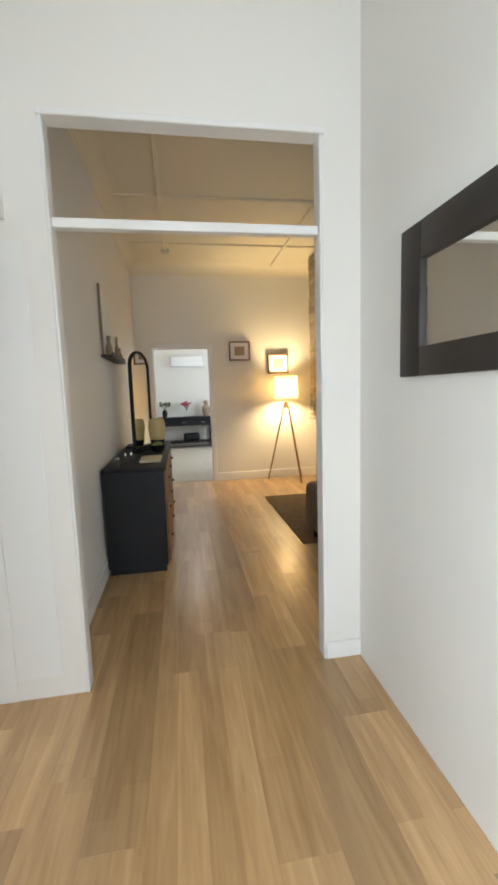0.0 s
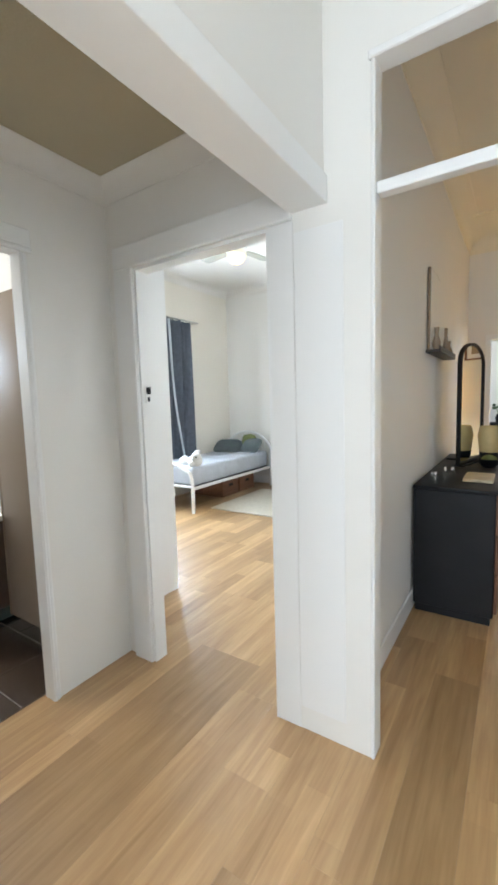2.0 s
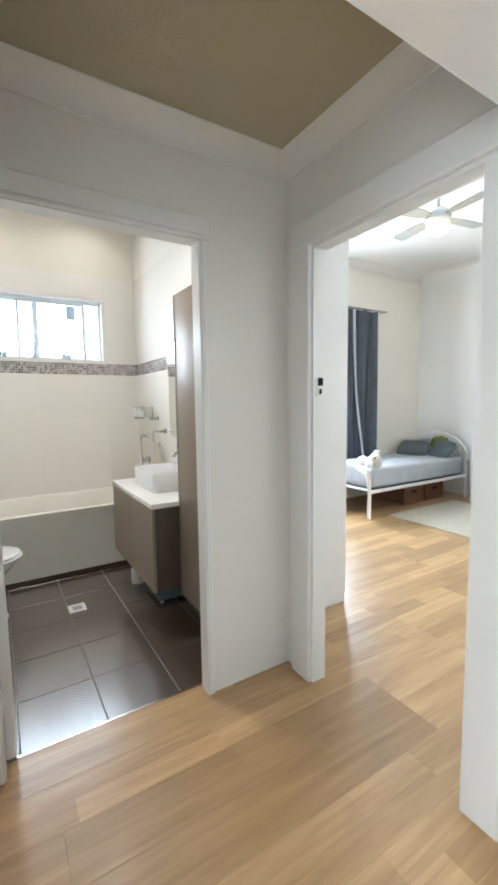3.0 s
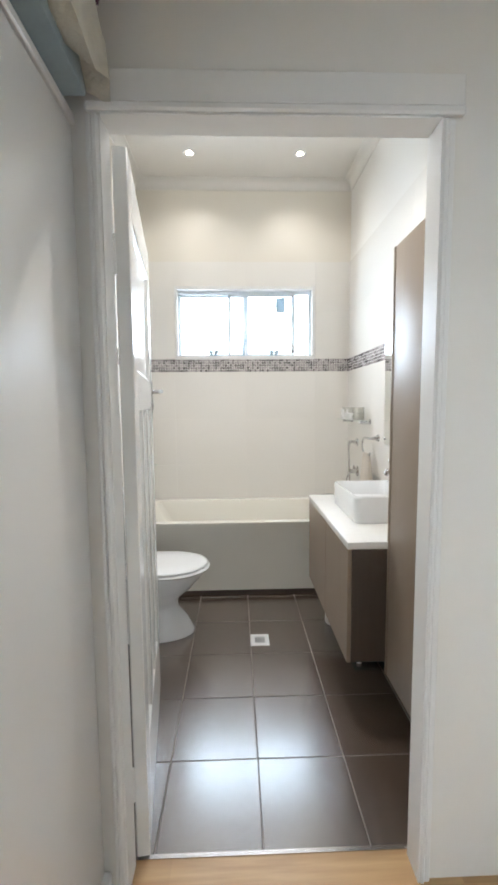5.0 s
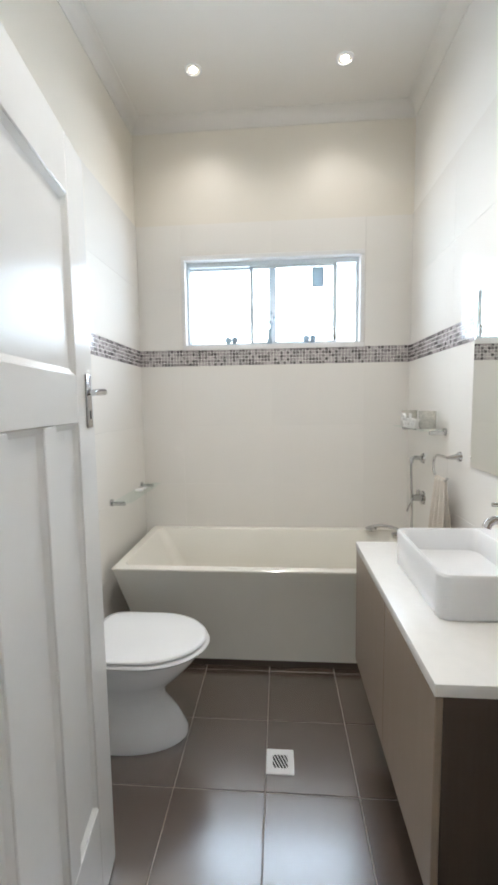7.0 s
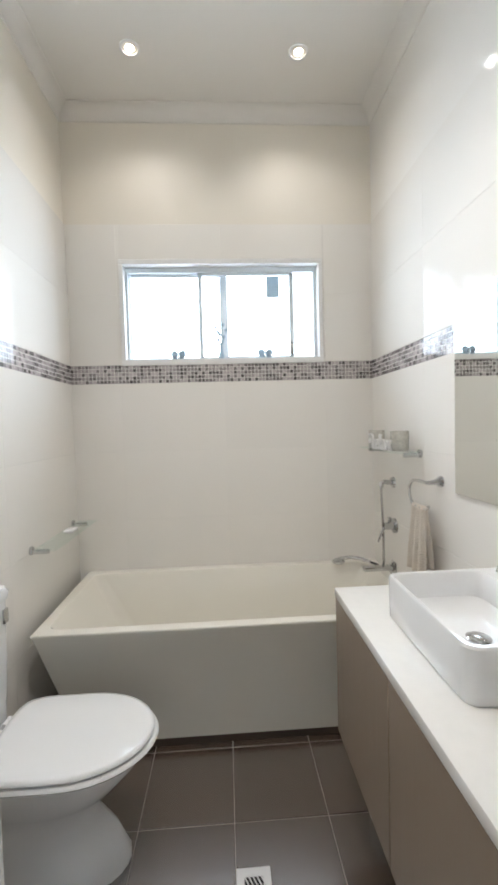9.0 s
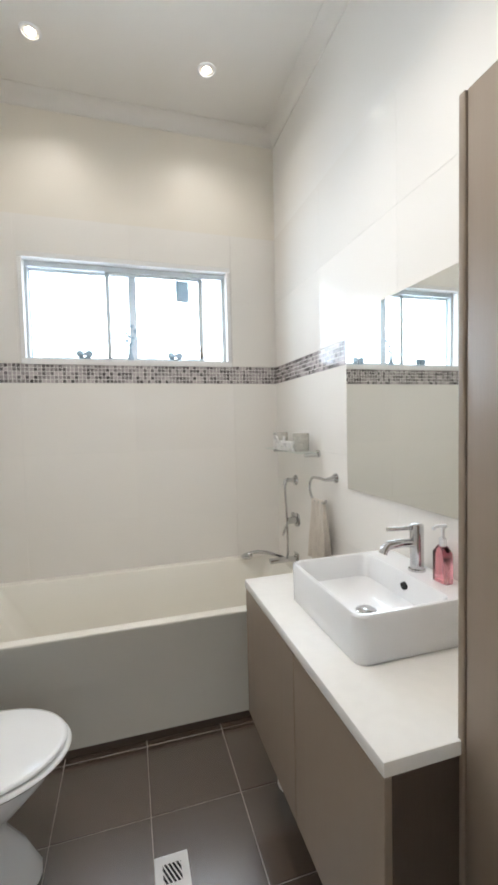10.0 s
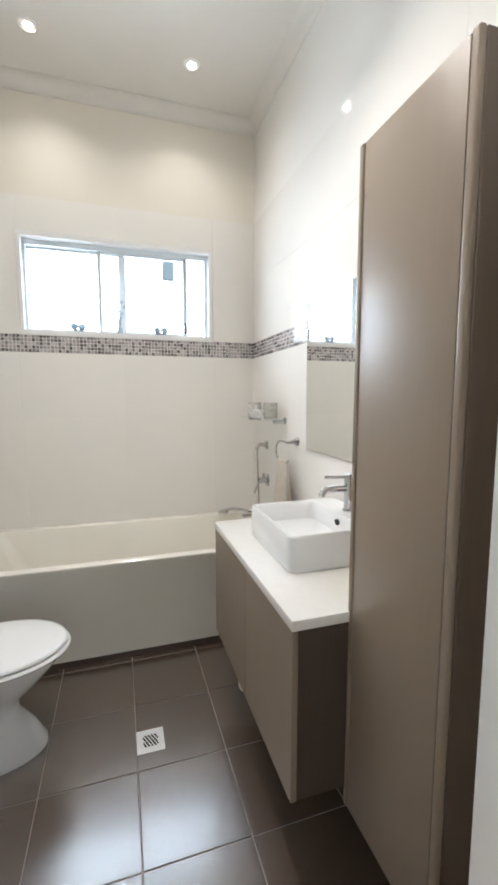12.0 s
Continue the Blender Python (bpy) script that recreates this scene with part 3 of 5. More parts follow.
plain_window("window_2", "y", XW - 0.075, 3.4, 4.9, 0.9, 2.45, "white framed bedroom window behind a curtain")
# Added out of view, so that the entry side fill has an opening.
plain_window("window_5", "y", -0.755, -1.85, -0.35, 0.25, 1.95, "white framed window added out of view for entry fill")
plain_window("window_3", "x", -2.54, -0.75, 0.65, 0.1, 2.2, "tall white framed glazing")
# Unseen window added around the living room fill.
plain_window("window_4", "y", 2.68, 2.4, 3.6, 0.9, 2.2, "white framed living room window, added out of view")

# ---- bathroom ----


def butterfly(y, z):
    b = thing("butterfly_ornament", (XW - 0.03, y, z), "small translucent butterfly ornament on the window ledge", "ornament", "butterfly ornaments")
    for s in (-1, 1):
        bm = bmesh.new()
        for r, dz, dy in ((0.022, 0.035, 0.024), (0.015, 0.012, 0.018)):
            c = Vector((XW - 0.03, y + s * dy, z + dz))
            loft(bm, [circle(c - Vector((0.002, 0, 0)), r, (1, 0, 0), 12), circle(c + Vector((0.002, 0, 0)), r, (1, 0, 0), 12)])
        part("wing", bm, M_TINT, b)
    part("body", rod(bmesh.new(), (XW - 0.03, y, z), (XW - 0.03, y, z + 0.05), 0.004, 0.003, 8), M_STEEL, b)


butterfly(0.735, WZB + 0.012)
butterfly(1.245, WZB + 0.012)

vase = thing("bud_vase", (XW - 0.03, 0.985, WZB + 0.012), "small glass bud vase with a pale flower sprig", "vase")
part("glass_body", lathe(bmesh.new(), ((0.016, 0), (0.018, 0.02), (0.008, 0.05), (0.012, 0.07)), (XW - 0.03, 0.985, WZB + 0.012), 14), M_TINT, vase)
bm = bmesh.new()
for k in range(9):
    a, r = k * 2.4, 0.012 + 0.004 * k
    p = Vector((XW - 0.03 + 0.006 * math.cos(a), 0.985 + r * math.sin(a) * 0.9, WZB + 0.10 + 0.014 * k))
    rod(bm, (XW - 0.03, 0.985, WZB + 0.07), p, 0.0012, 0.0012, 5)
    bmesh.ops.create_icosphere(bm, subdivisions=1, radius=0.011, matrix=Matrix.Translation(p))
part("sprig", bm, M_TINT, vase)


def bathtub():
    t = thing("bathtub", (-3.95, 1.0, 0), "cream acrylic bathtub with tapered white panel", "bathtub")
    z = 0.553
    x0, x1, y0, y1 = XW + 0.004, -3.583, 0.180, 1.868
    bm = bmesh.new()
    rings = [rrect(x0, -3.640, 0.345, y1, 0.012, 0.045), rrect(x0, x1 - 0.003, y0 + 0.003, y1, 0.010, z - 0.014), rrect(x0, x1 - 0.001, y0 + 0.001, y1, 0.010, z - 0.010)]
    part("panel", loft(bm, rings, True, False), M_TUB, t, "smooth white front panel", 30)
    bm = bmesh.new()
    w = 0.052
    rings = [rrect(x0, x1, y0, y1, 0.010, z - 0.010), rrect(x0, x1, y0, y1, 0.010, z - 0.003), rrect(x0 + 0.003, x1 - 0.003, y0 + 0.003, y1 - 0.003, 0.010, z),
             rrect(x0 + w - 0.006, x1 - w + 0.006, y0 + w - 0.006, y1 - w + 0.006, 0.05, z), rrect(x0 + w, x1 - w, y0 + w, y1 - w, 0.05, z - 0.008),
             rrect(x0 + w + 0.02, x1 - w - 0.02, y0 + 0.16, y1 - 0.13, 0.07, z - 0.22), rrect(x0 + w + 0.05, x1 - w - 0.05, y0 + 0.26, y1 - 0.18, 0.08, z - 0.38), rrect(x0 + w + 0.10, x1 - w - 0.10, y0 + 0.32, y1 - 0.24, 0.08, z - 0.40)]
    part("basin_shell", loft(bm, rings, False, True), M_TUB, t, "glossy cream inside and rim", 35)
    part("plinth", boxed(x0, -3.656, 0.38, y1, 0, 0.0445), M_SHADOWKICK, t, "dark tiled plinth")


bathtub()


def toilet():
    cx, yw = -3.205, YS
    t = thing("toilet", (cx, 0.4, 0), "white ceramic toilet with its lid closed", "toilet")

    def oval(y0, y1, hw, z, n=32, square=0.75):
        out = []
        cy, hl = (y0 + y1) / 2, (y1 - y0) / 2
        for i in range(n):
            a = 2 * math.pi * i / n
            c, s = math.cos(a), math.sin(a)
            e = 1.0 if s > 0 else square
            out.append(Vector((cx + hw * math.copysign(abs(c) ** e, c), cy + hl * math.copysign(abs(s) ** e, s), z)))
        return out
    bm = bmesh.new()
    rings = [oval(0.15, 0.650, 0.136, 0.0, 32, 0.4), oval(0.15, 0.650, 0.136, 0.02, 32, 0.4), oval(0.155, 0.612, 0.120, 0.09, 32, 0.5), oval(0.17, 0.555, 0.098, 0.165), oval(0.18, 0.560, 0.105, 0.215), oval(0.19, 0.630, 0.138, 0.27), oval(0.20, 0.690, 0.166, 0.335), oval(0.20, 0.722, 0.178, 0.38), oval(0.20, 0.724, 0.178, 0.392), oval(0.24, 0.70, 0.15, 0.394)]
    part("bowl", loft(bm, rings), M_CERAMIC, t, "glossy white pedestal bowl", 60)
    bm = loft(bmesh.new(), [oval(0.255, 0.744, 0.190, 0.395, 48, 0.32), oval(0.25, 0.750, 0.195, 0.402, 48, 0.32), oval(0.255, 0.746, 0.191, 0.410, 48, 0.32), oval(0.27, 0.728, 0.176, 0.412, 48, 0.32)])
    part("seat", bm, M_CERAMIC, t, "", 60)
    bm = loft(bmesh.new(), [oval(0.252, 0.736, 0.184, 0.416, 48, 0.32), oval(0.25, 0.739, 0.189, 0.420, 48, 0.32), oval(0.253, 0.736, 0.187, 0.427, 48, 0.32), oval(0.27, 0.722, 0.176, 0.430, 48, 0.32), oval(0.36, 0.62, 0.09, 0.432, 48, 0.6)])
    part("lid", bm, M_CERAMIC, t, "", 60)
    for s in (-1, 1):
        part("hinge", rod(bmesh.new(), (cx + s * 0.07 - 0.02, 0.245, 0.418), (cx + s * 0.07 + 0.02, 0.245, 0.418), 0.011), M_CERAMIC, t)
    c = part("cistern", loft(bmesh.new(), [rrect(cx - 0.132, cx + 0.132, yw + 0.004, yw + 0.092, 0.025, 0.385), rrect(cx - 0.142, cx + 0.142, yw + 0.004, yw + 0.100, 0.025, 0.60), rrect(cx - 0.146, cx + 0.146, yw + 0.004, yw + 0.103, 0.025, 0.812)]), M_CERAMIC, t, "", 50)
    part("cistern_lid", loft(bmesh.new(), [rrect(cx - 0.150, cx + 0.150, yw + 0.003, yw + 0.107, 0.025, 0.815), rrect(cx - 0.154, cx + 0.154, yw + 0.003, yw + 0.111, 0.025, 0.838), rrect(cx - 0.146, cx + 0.146, yw + 0.008, yw + 0.103, 0.025, 0.856)]), M_CERAMIC, c, "", 50)
    part("flush_button", boxed(cx - 0.132, cx - 0.102, yw + 0.100, yw + 0.110, 0.735, 0.785, 0.004, 2), M_CHROME, c, "chrome flush button")
    part("floor_bolt_cap", rod(bmesh.new(), (cx + 0.118, 0.33, 0.05), (cx + 0.130, 0.33, 0.05), 0.007), M_CHROME, t, "small dark bolt cap")


toilet()

# vanity, worktop and tall cabinet
YV, XVB, XVC, ZV = 1.368, -3.343, -2.442, 0.791
v = thing("vanity_cabinet", ((XVB + XVC) / 2, 1.6, 0.27), "wall-hung taupe laminate vanity cabinet", "cabinet")
bm = boxed(XVB + 0.004, XVC - 0.022, YV + 0.024, YN - 0.004, 0.275, ZV - 0.032, 0.002, 1)
part("body", bm, M_TAUPE, v)
part("end_panel", boxed(XVC - 0.021, XVC - 0.004, YV + 0.021, YN - 0.004, 0.27, ZV - 0.032, 0.0015, 1), M_TAUPE_SHADE, v, "end panel, brown darkened for its shaded side")
for a, b in ((XVB + 0.003, -2.868), (-2.864, XVC - 0.004)):
    d = part("door", boxed(a, b, YV + 0.003, YV + 0.020, 0.268, ZV - 0.034, 0.0015, 1), M_TAUPE, v)
solo("worktop", boxed(XVB, XVC, YV, YN - 0.003, ZV - 0.030, ZV, 0.003, 2), M_STONE, ((XVB + XVC) / 2, 1.6, ZV - 0.03), "white stone worktop on the vanity", "worktop")

tc = thing("tall_cabinet", (-2.28, 1.7, 0.215), "tall wall-hung taupe laminate cabinet", "cabinet")
part("body", boxed(-2.434, -2.126, 1.560, YN - 0.004, 0.222, 1.955, 0.002, 1), M_TAUPE, tc)
part("side_panel", boxed(-2.452, -2.436, 1.535, YN - 0.004, 0.215, 1.960, 0.004, 3), M_TAUPE, tc)
part("front_post", boxed(-2.124, -2.104, 1.535, 1.551, 0.215, 1.960, 0.006, 4), M_TAUPE, tc)
part("side_panel", boxed(-2.123, -2.105, 1.552, YN - 0.004, 0.215, 1.959, 0.002, 1), M_END_SHADE, tc, "end panel, brown darkened for its shaded side")
part("door", boxed(-2.4335, -2.1265, 1.538, 1.557, 0.218, 1.958, 0.002, 2), M_TAUPE, tc, "plain taupe door without handle")

# basin
bx0, bx1, by0, by1, bz = -3.128, -2.696, 1.470, 1.866, 0.919
b = thing("basin", ((bx0 + bx1) / 2, 1.67, ZV), "rectangular white ceramic vessel basin on the worktop", "basin")
rings = [rrect(bx0 + 0.006, bx1 - 0.006, by0 + 0.006, by1 - 0.003, 0.03, ZV), rrect(bx0 + 0.002, bx1 - 0.002, by0 + 0.002, by1, 0.034, ZV + 0.006), rrect(bx0, bx1, by0, by1, 0.035, bz - 0.006), rrect(bx0 + 0.004, bx1 - 0.004, by0 + 0.004, by1 - 0.004, 0.033, bz),
         rrect(bx0 + 0.012, bx1 - 0.012, by0 + 0.012, by1 - 0.105, 0.028, bz), rrect(bx0 + 0.016, bx1 - 0.016, by0 + 0.016, by1 - 0.109, 0.028, bz - 0.006), rrect(bx0 + 0.024, bx1 - 0.024, by0 + 0.024, by1 - 0.118, 0.04, bz - 0.075), rrect(bx0 + 0.06, bx1 - 0.06, by0 + 0.06, by1 - 0.15, 0.05, bz - 0.098), rrect(bx0 + 0.16, bx1 - 0.16, by0 + 0.11, by1 - 0.19, 0.03, bz - 0.102)]
part("bowl", loft(bmesh.new(), rings), M_CERAMIC, b, "", 35)
bcx = (bx0 + bx1) / 2
part("waste", lathe(bmesh.new(), ((0.030, 0), (0.031, 0.003), (0.024, 0.007), (0.006, 0.009)), (bcx, 1.63, bz - 0.102), 20), M_CHROME, b, "chrome pop-up waste")
part("overflow_ring", rod(bmesh.new(), (bcx + 0.02, by1 - 0.121, bz - 0.035), (bcx + 0.02, by1 - 0.112, bz - 0.033), 0.012), M_BLACK, b, "dark overflow hole")

tp = thing("basin_tap", (bcx, 1.812, bz), "chrome single lever basin mixer tap", "tap")
part("body", lathe(bmesh.new(), ((0.026, 0), (0.026, 0.006), (0.021, 0.009), (0.021, 0.128), (0.020, 0.146), (0.012, 0.149)), (bcx, 1.812, bz), 24), M_CHROME, tp)
part("spout", tube(bmesh.new(), [(bcx, 1.80, bz + 0.088), (bcx, 1.755, bz + 0.092), (bcx, 1.71, bz + 0.090), (bcx, 1.695, bz + 0.080), (bcx, 1.690, bz + 0.066)], 0.0135, 14), M_CHROME, tp)
part("lever", tube(bmesh.new(), [(bcx, 1.80, bz + 0.136), (bcx, 1.75, bz + 0.138), (bcx, 1.705, bz + 0.140)], 0.0065, 10), M_CHROME, tp)

sb = thing("soap_bottle", (-2.812, 1.822, bz), "clear pump bottle of pink hand soap", "bottle")
part("bottle_body", loft(bmesh.new(), [rrect(-2.840, -2.784, 1.804, 1.840, 0.012, bz + 0.001), rrect(-2.840, -2.784, 1.804, 1.840, 0.012, bz + 0.085), rrect(-2.827, -2.797, 1.812, 1.832, 0.009, bz + 0.105)]), M_SOAP, sb, "pink liquid in clear plastic")
part("neck", rod(bmesh.new(), (-2.812, 1.822, bz + 0.104), (-2.812, 1.822, bz + 0.128), 0.010), M_CERAMIC, sb)
pm = part("pump", rod(bmesh.new(), (-2.812, 1.822, bz + 0.127), (-2.812, 1.822, bz + 0.160), 0.004), M_CERAMIC, sb)
part("nozzle", tube(bmesh.new(), [(-2.812, 1.832, bz + 0.162), (-2.812, 1.80, bz + 0.164), (-2.812, 1.788, bz + 0.158)], 0.006, 8), M_CERAMIC, pm)

# wall mirror
mr = thing("wall_mirror", (-2.85, YN, 1.098), "frameless rectangular wall mirror over the basin", "mirror")
part("glass", boxed(-3.430, -2.456, YN - 0.008, YN - 0.002, 1.098, 1.832, 0.001, 1), M_MIRROR, mr)


def wall_shelf(name, x0, x1, wall, sgn, z, label):
    s = thing(name, ((x0 + x1) / 2, wall, z), label, "shelf")
    yy = wall + sgn * 0.125
    part("glass_shelf", boxed(x0, x1, min(wall + sgn * 0.02, yy), max(wall + sgn * 0.02, yy), z, z + 0.006, 0.001, 1), M_SHELFGLASS, s)
    for x in (x0 + 0.03, x1 - 0.03):
        a = part("bracket", rod(bmesh.new(), (x, wall + sgn * 0.001, z - 0.004), (x, wall + sgn * 0.010, z - 0.004), 0.020, 0.019), M_CHROME, s)
        part("arm", rod(bmesh.new(), (x, wall + sgn * 0.009, z - 0.009), (x, wall + sgn * 0.080, z - 0.009), 0.011), M_CHROME, a)
    return s


wall_shelf("glass_wall_shelf", -4.20, -3.69, YN, -1, 1.234, "glass shelf on chrome brackets by the shower mixer")
wall_shelf("soap_shelf", -4.269, -3.712, YS, 1, 0.861, "glass shelf on chrome brackets above the bath")
solo("soap_bar", boxed(-4.05, -3.97, YS + 0.05, YS + 0.10, 0.868, 0.886, 0.009, 3), M_CERAMIC, (-4.01, YS + 0.075, 0.868), "white bar of soap on the glass shelf", "soap")
for k, (sx, lab) in enumerate(((-4.095, "short silver candle cup on the glass shelf"), (-3.80, "silver textured candle cup beside a sign"))):
    cup = lathe(bmesh.new(), ((0.038, 0), (0.041, 0.004), (0.042, 0.092), (0.037, 0.093), (0.036, 0.02)), (sx, YN - 0.064, 1.2405), 28)
    solo("candle_cup", cup, M_SILVERMESH, (sx, YN - 0.064, 1.2405), lab, "candle holder", "candle cups")


def text_mesh(name, body, size, depth, m, mat):
    c = bpy.data.curves.new(name, "FONT")
    c.body, c.size, c.extrude, c.align_x, c.bevel_depth = body, size, depth, "CENTER", 0.0012
    tmp = bpy.data.objects.new("tmp", c)
    scene.collection.objects.link(tmp)
    me = bpy.data.meshes.new_from_object(tmp.evaluated_get(bpy.context.evaluated_depsgraph_get()))
    bpy.data.objects.remove(tmp)
    me.materials.clear()
    me.materials.append(mat)
    ob = new(name, me)
    ob.matrix_world = m
    return ob


sg = text_mesh("word_sign", "Relax", 0.112, 0.005, pose(-3.905, YN - 0.121, 1.2415, 90, 0, 4), M_PLUSH)
tagged(sg, "white cut-out sign reading Relax on the glass shelf", "sign")

# shower fittings
sx = -4.025
sh = thing("shower_mixer", (sx, YN, 0.82), "chrome shower outlet, mixer and hose on the wall", "shower")
part("outlet_plate", rod(bmesh.new(), (sx, YN - 0.001, 1.057), (sx, YN - 0.012, 1.057), 0.030, 0.026, 20), M_CHROME, sh)
part("outlet_elbow", tube(bmesh.new(), [(sx, YN - 0.01, 1.057), (sx, YN - 0.05, 1.060), (sx, YN - 0.066, 1.052), (sx, YN - 0.070, 1.03)], 0.013, 12), M_CHROME, sh)
part("hose", tube(bmesh.new(), [(sx, YN - 0.070, 1.03), (sx + 0.004, YN - 0.066, 0.90), (sx + 0.002, YN - 0.060, 0.75), (sx - 0.01, YN - 0.056, 0.63), (sx - 0.03, YN - 0.058, 0.585)], 0.0065, 10), M_STEEL, sh, "ribbed metal hose")
mx = part("mixer_plate", rod(bmesh.new(), (sx + 0.012, YN - 0.001, 0.828), (sx + 0.012, YN - 0.010, 0.828), 0.040, 0.038, 24), M_CHROME, sh)
part("mixer_body", rod(bmesh.new(), (sx + 0.012, YN - 0.009, 0.828), (sx + 0.012, YN - 0.062, 0.828), 0.021, 0.019), M_CHROME, mx)
part("mixer_lever", tube(bmesh.new(), [(sx + 0.012, YN - 0.055, 0.826), (sx + 0.008, YN - 0.075, 0.79), (sx + 0.004, YN - 0.090, 0.745)], 0.0065, 10), M_CHROME, mx)
part("diverter_knob", rod(bmesh.new(), (sx + 0.012, YN - 0.03, 0.846), (sx + 0.012, YN - 0.03, 0.875), 0.009), M_CHROME, mx)
sp = thing("bath_spout", (sx, YN, 0.60), "chrome bath spout above the tub rim", "tap")
part("spout", boxed(sx - 0.02, sx + 0.02, YN - 0.17, YN - 0.008, 0.588, 0.612, 0.005, 2), M_CHROME, sp)
part("wall_plate", boxed(sx - 0.033, sx + 0.033, YN - 0.008, YN - 0.001, 0.565, 0.632, 0.003, 2), M_CHROME, sp)
hs = thing("hand_shower", (-4.25, 1.68, 0.553), "chrome hand shower lying on the tub rim", "shower head")
part("head", lathe(bmesh.new(), ((0.030, 0), (0.036, 0.006), (0.036, 0.014), (0.020, 0.026), (0.006, 0.03)), (-4.262, 1.635, 0.554), 20), M_CHROME, hs)
part("handle", tube(bmesh.new(), [(-4.262, 1.640, 0.578), (-4.255, 1.70, 0.588), (-4.24, 1.76, 0.582), (-4.22, 1.81, 0.566)], 0.011, 10), M_CHROME, hs)
tail = part("hose_tail", tube(bmesh.new(), [(-4.22, 1.81, 0.566), (-4.18, 1.835, 0.565), (-4.12, 1.83, 0.575), (-4.06, 1.82, 0.585)], 0.007, 8), M_BLACK, hs)

# towel ring and towel
tr = thing("towel_ring", (-3.545, YN, 1.127), "chrome open towel ring on the tiled wall", "towel ring")
part("rose", rod(bmesh.new(), (-3.545, YN - 0.001, 1.127), (-3.545, YN - 0.012, 1.127), 0.024, 0.021), M_CHROME, tr)
part("post", rod(bmesh.new(), (-3.545, YN - 0.011, 1.127), (-3.545, YN - 0.060, 1.122), 0.015, 0.007), M_CHROME, tr)
ring = [(-3.545, YN - 0.058, 1.122), (-3.60, YN - 0.060, 1.124), (-3.655, YN - 0.060, 1.121)] + [tuple(p) for p in arc((-3.655, YN - 0.060, 1.066), 0.055, 90, 270, (1, 0, 0), (0, 0, 1), 10)] + [(-3.60, YN - 0.060, 1.010), (-3.555, YN - 0.060, 1.012), (-3.535, YN - 0.060, 1.026)]
part("ring", tube(bmesh.new(), ring, 0.0065, 10), M_CHROME, tr)


def draped(name, x0, x1, yc, ztop, zbot, thick, folds, amp, mat, label, category):
    bm = bmesh.new()
    n, rows = 40, 14
    for side, dz in ((1, 0.0), (-1, 0.03)):
        grid = []
        for j in range(rows + 1):
            u = j / rows
            spread = 0.74 + 0.26 * min(1, u * 1.6)
            row = []
            for i in range(n + 1):
                w = i / n
                x = (x0 + x1) / 2 + (w - 0.5) * (x1 - x0) * spread
                y = yc - side * (thick * (0.35 + u * 0.65)) + amp * (0.4 + u) * math.sin(w * folds * 6.28 + side + 0.8 * u)
                row.append(bm.verts.new((x, y, ztop - u * (ztop - zbot - dz) + (0.012 * math.sin(w * 9) if j == rows else 0))))
            grid.append(row)
        for a, b in zip(grid, grid[1:]):
            for i in range(n):
                bm.faces.new((a[i], a[i + 1], b[i + 1], b[i]))
    ob = solo(name, bm, mat, ((x0 + x1) / 2, yc, ztop), label, category, smooth=80)
    sol = ob.modifiers.new("thickness", "SOLIDIFY")
    sol.thickness = 0.006
    return ob


draped("hand_towel", -3.70, -3.54, YN - 0.060, 1.020, 0.72, 0.020, 3.2, 0.008, M_TOWEL, "beige hand towel hanging from the towel ring", "towel")

# floor drain
dr = thing("floor_drain", (-3.078, 1.04, 0), "square white drain with a round slotted grate", "drain")
bm = bmesh.new()
dc = Vector((-3.078, 1.040, 0))
sq = rrect(dc.x - 0.056, dc.x + 0.056, dc.y - 0.053, dc.y + 0.053, 0.004, 0.003, 5)
outer = sorted(sq, key=lambda p: math.atan2(p.y - dc.y, p.x - dc.x))
inner = [Vector((dc.x + 0.040 * math.cos(math.atan2(p.y - dc.y, p.x - dc.x)), dc.y + 0.040 * math.sin(math.atan2(p.y - dc.y, p.x - dc.x)), 0.003)) for p in outer]
loft(bm, [[p - Vector((0, 0, 0.005)) for p in outer], outer, inner, [p - Vector((0, 0, 0.004)) for p in inner]], False, False)
part("frame", bm, M_CERAMIC, dr, "white square frame")
part("sump", rod(bmesh.new(), dc + Vector((0, 0, 0.0003)), dc + Vector((0, 0, 0.0008)), 0.041, None, 28), M_BLACK, dr, "dark opening under the bars")
bar, across = Vector((0.90, 0.436, 0)), Vector((-0.436, 0.90, 0))
for k in range(-3, 4):
    o = k * 0.0112
    h = math.sqrt(0.0405 ** 2 - o * o)
    mid = dc + across * o + Vector((0, 0, 0.0018))
    part("grate_bar", rod(bmesh.new(), mid - bar * h, mid + bar * h, 0.0024, None, 6), M_CERAMIC, dr)

# things under the vanity
sc = thing("bathroom_scale", (-2.96, 1.66, 0), "glass bathroom scale pushed under the vanity", "scale")
part("platform", boxed(-3.10, -2.82, 1.52, 1.80, 0.018, 0.030, 0.005, 2), M_RUBBER, sc)
for fx in (-3.07, -2.85):
    for fy in (1.55, 1.77):
        part("foot", rod(bmesh.new(), (fx, fy, 0), (fx, fy, 0.018), 0.014), M_CERAMIC, sc)
rl = thing("toilet_roll", (-3.26, 1.512, 0), "white toilet roll standing under the vanity", "toilet roll")
part("paper", lathe(bmesh.new(), ((0.022, 0), (0.051, 0.0), (0.053, 0.004), (0.053, 0.101), (0.051, 0.105), (0.022, 0.105), (0.021, 0.01)), (-3.26, 1.512, 0), 28), M_PLUSH, rl)

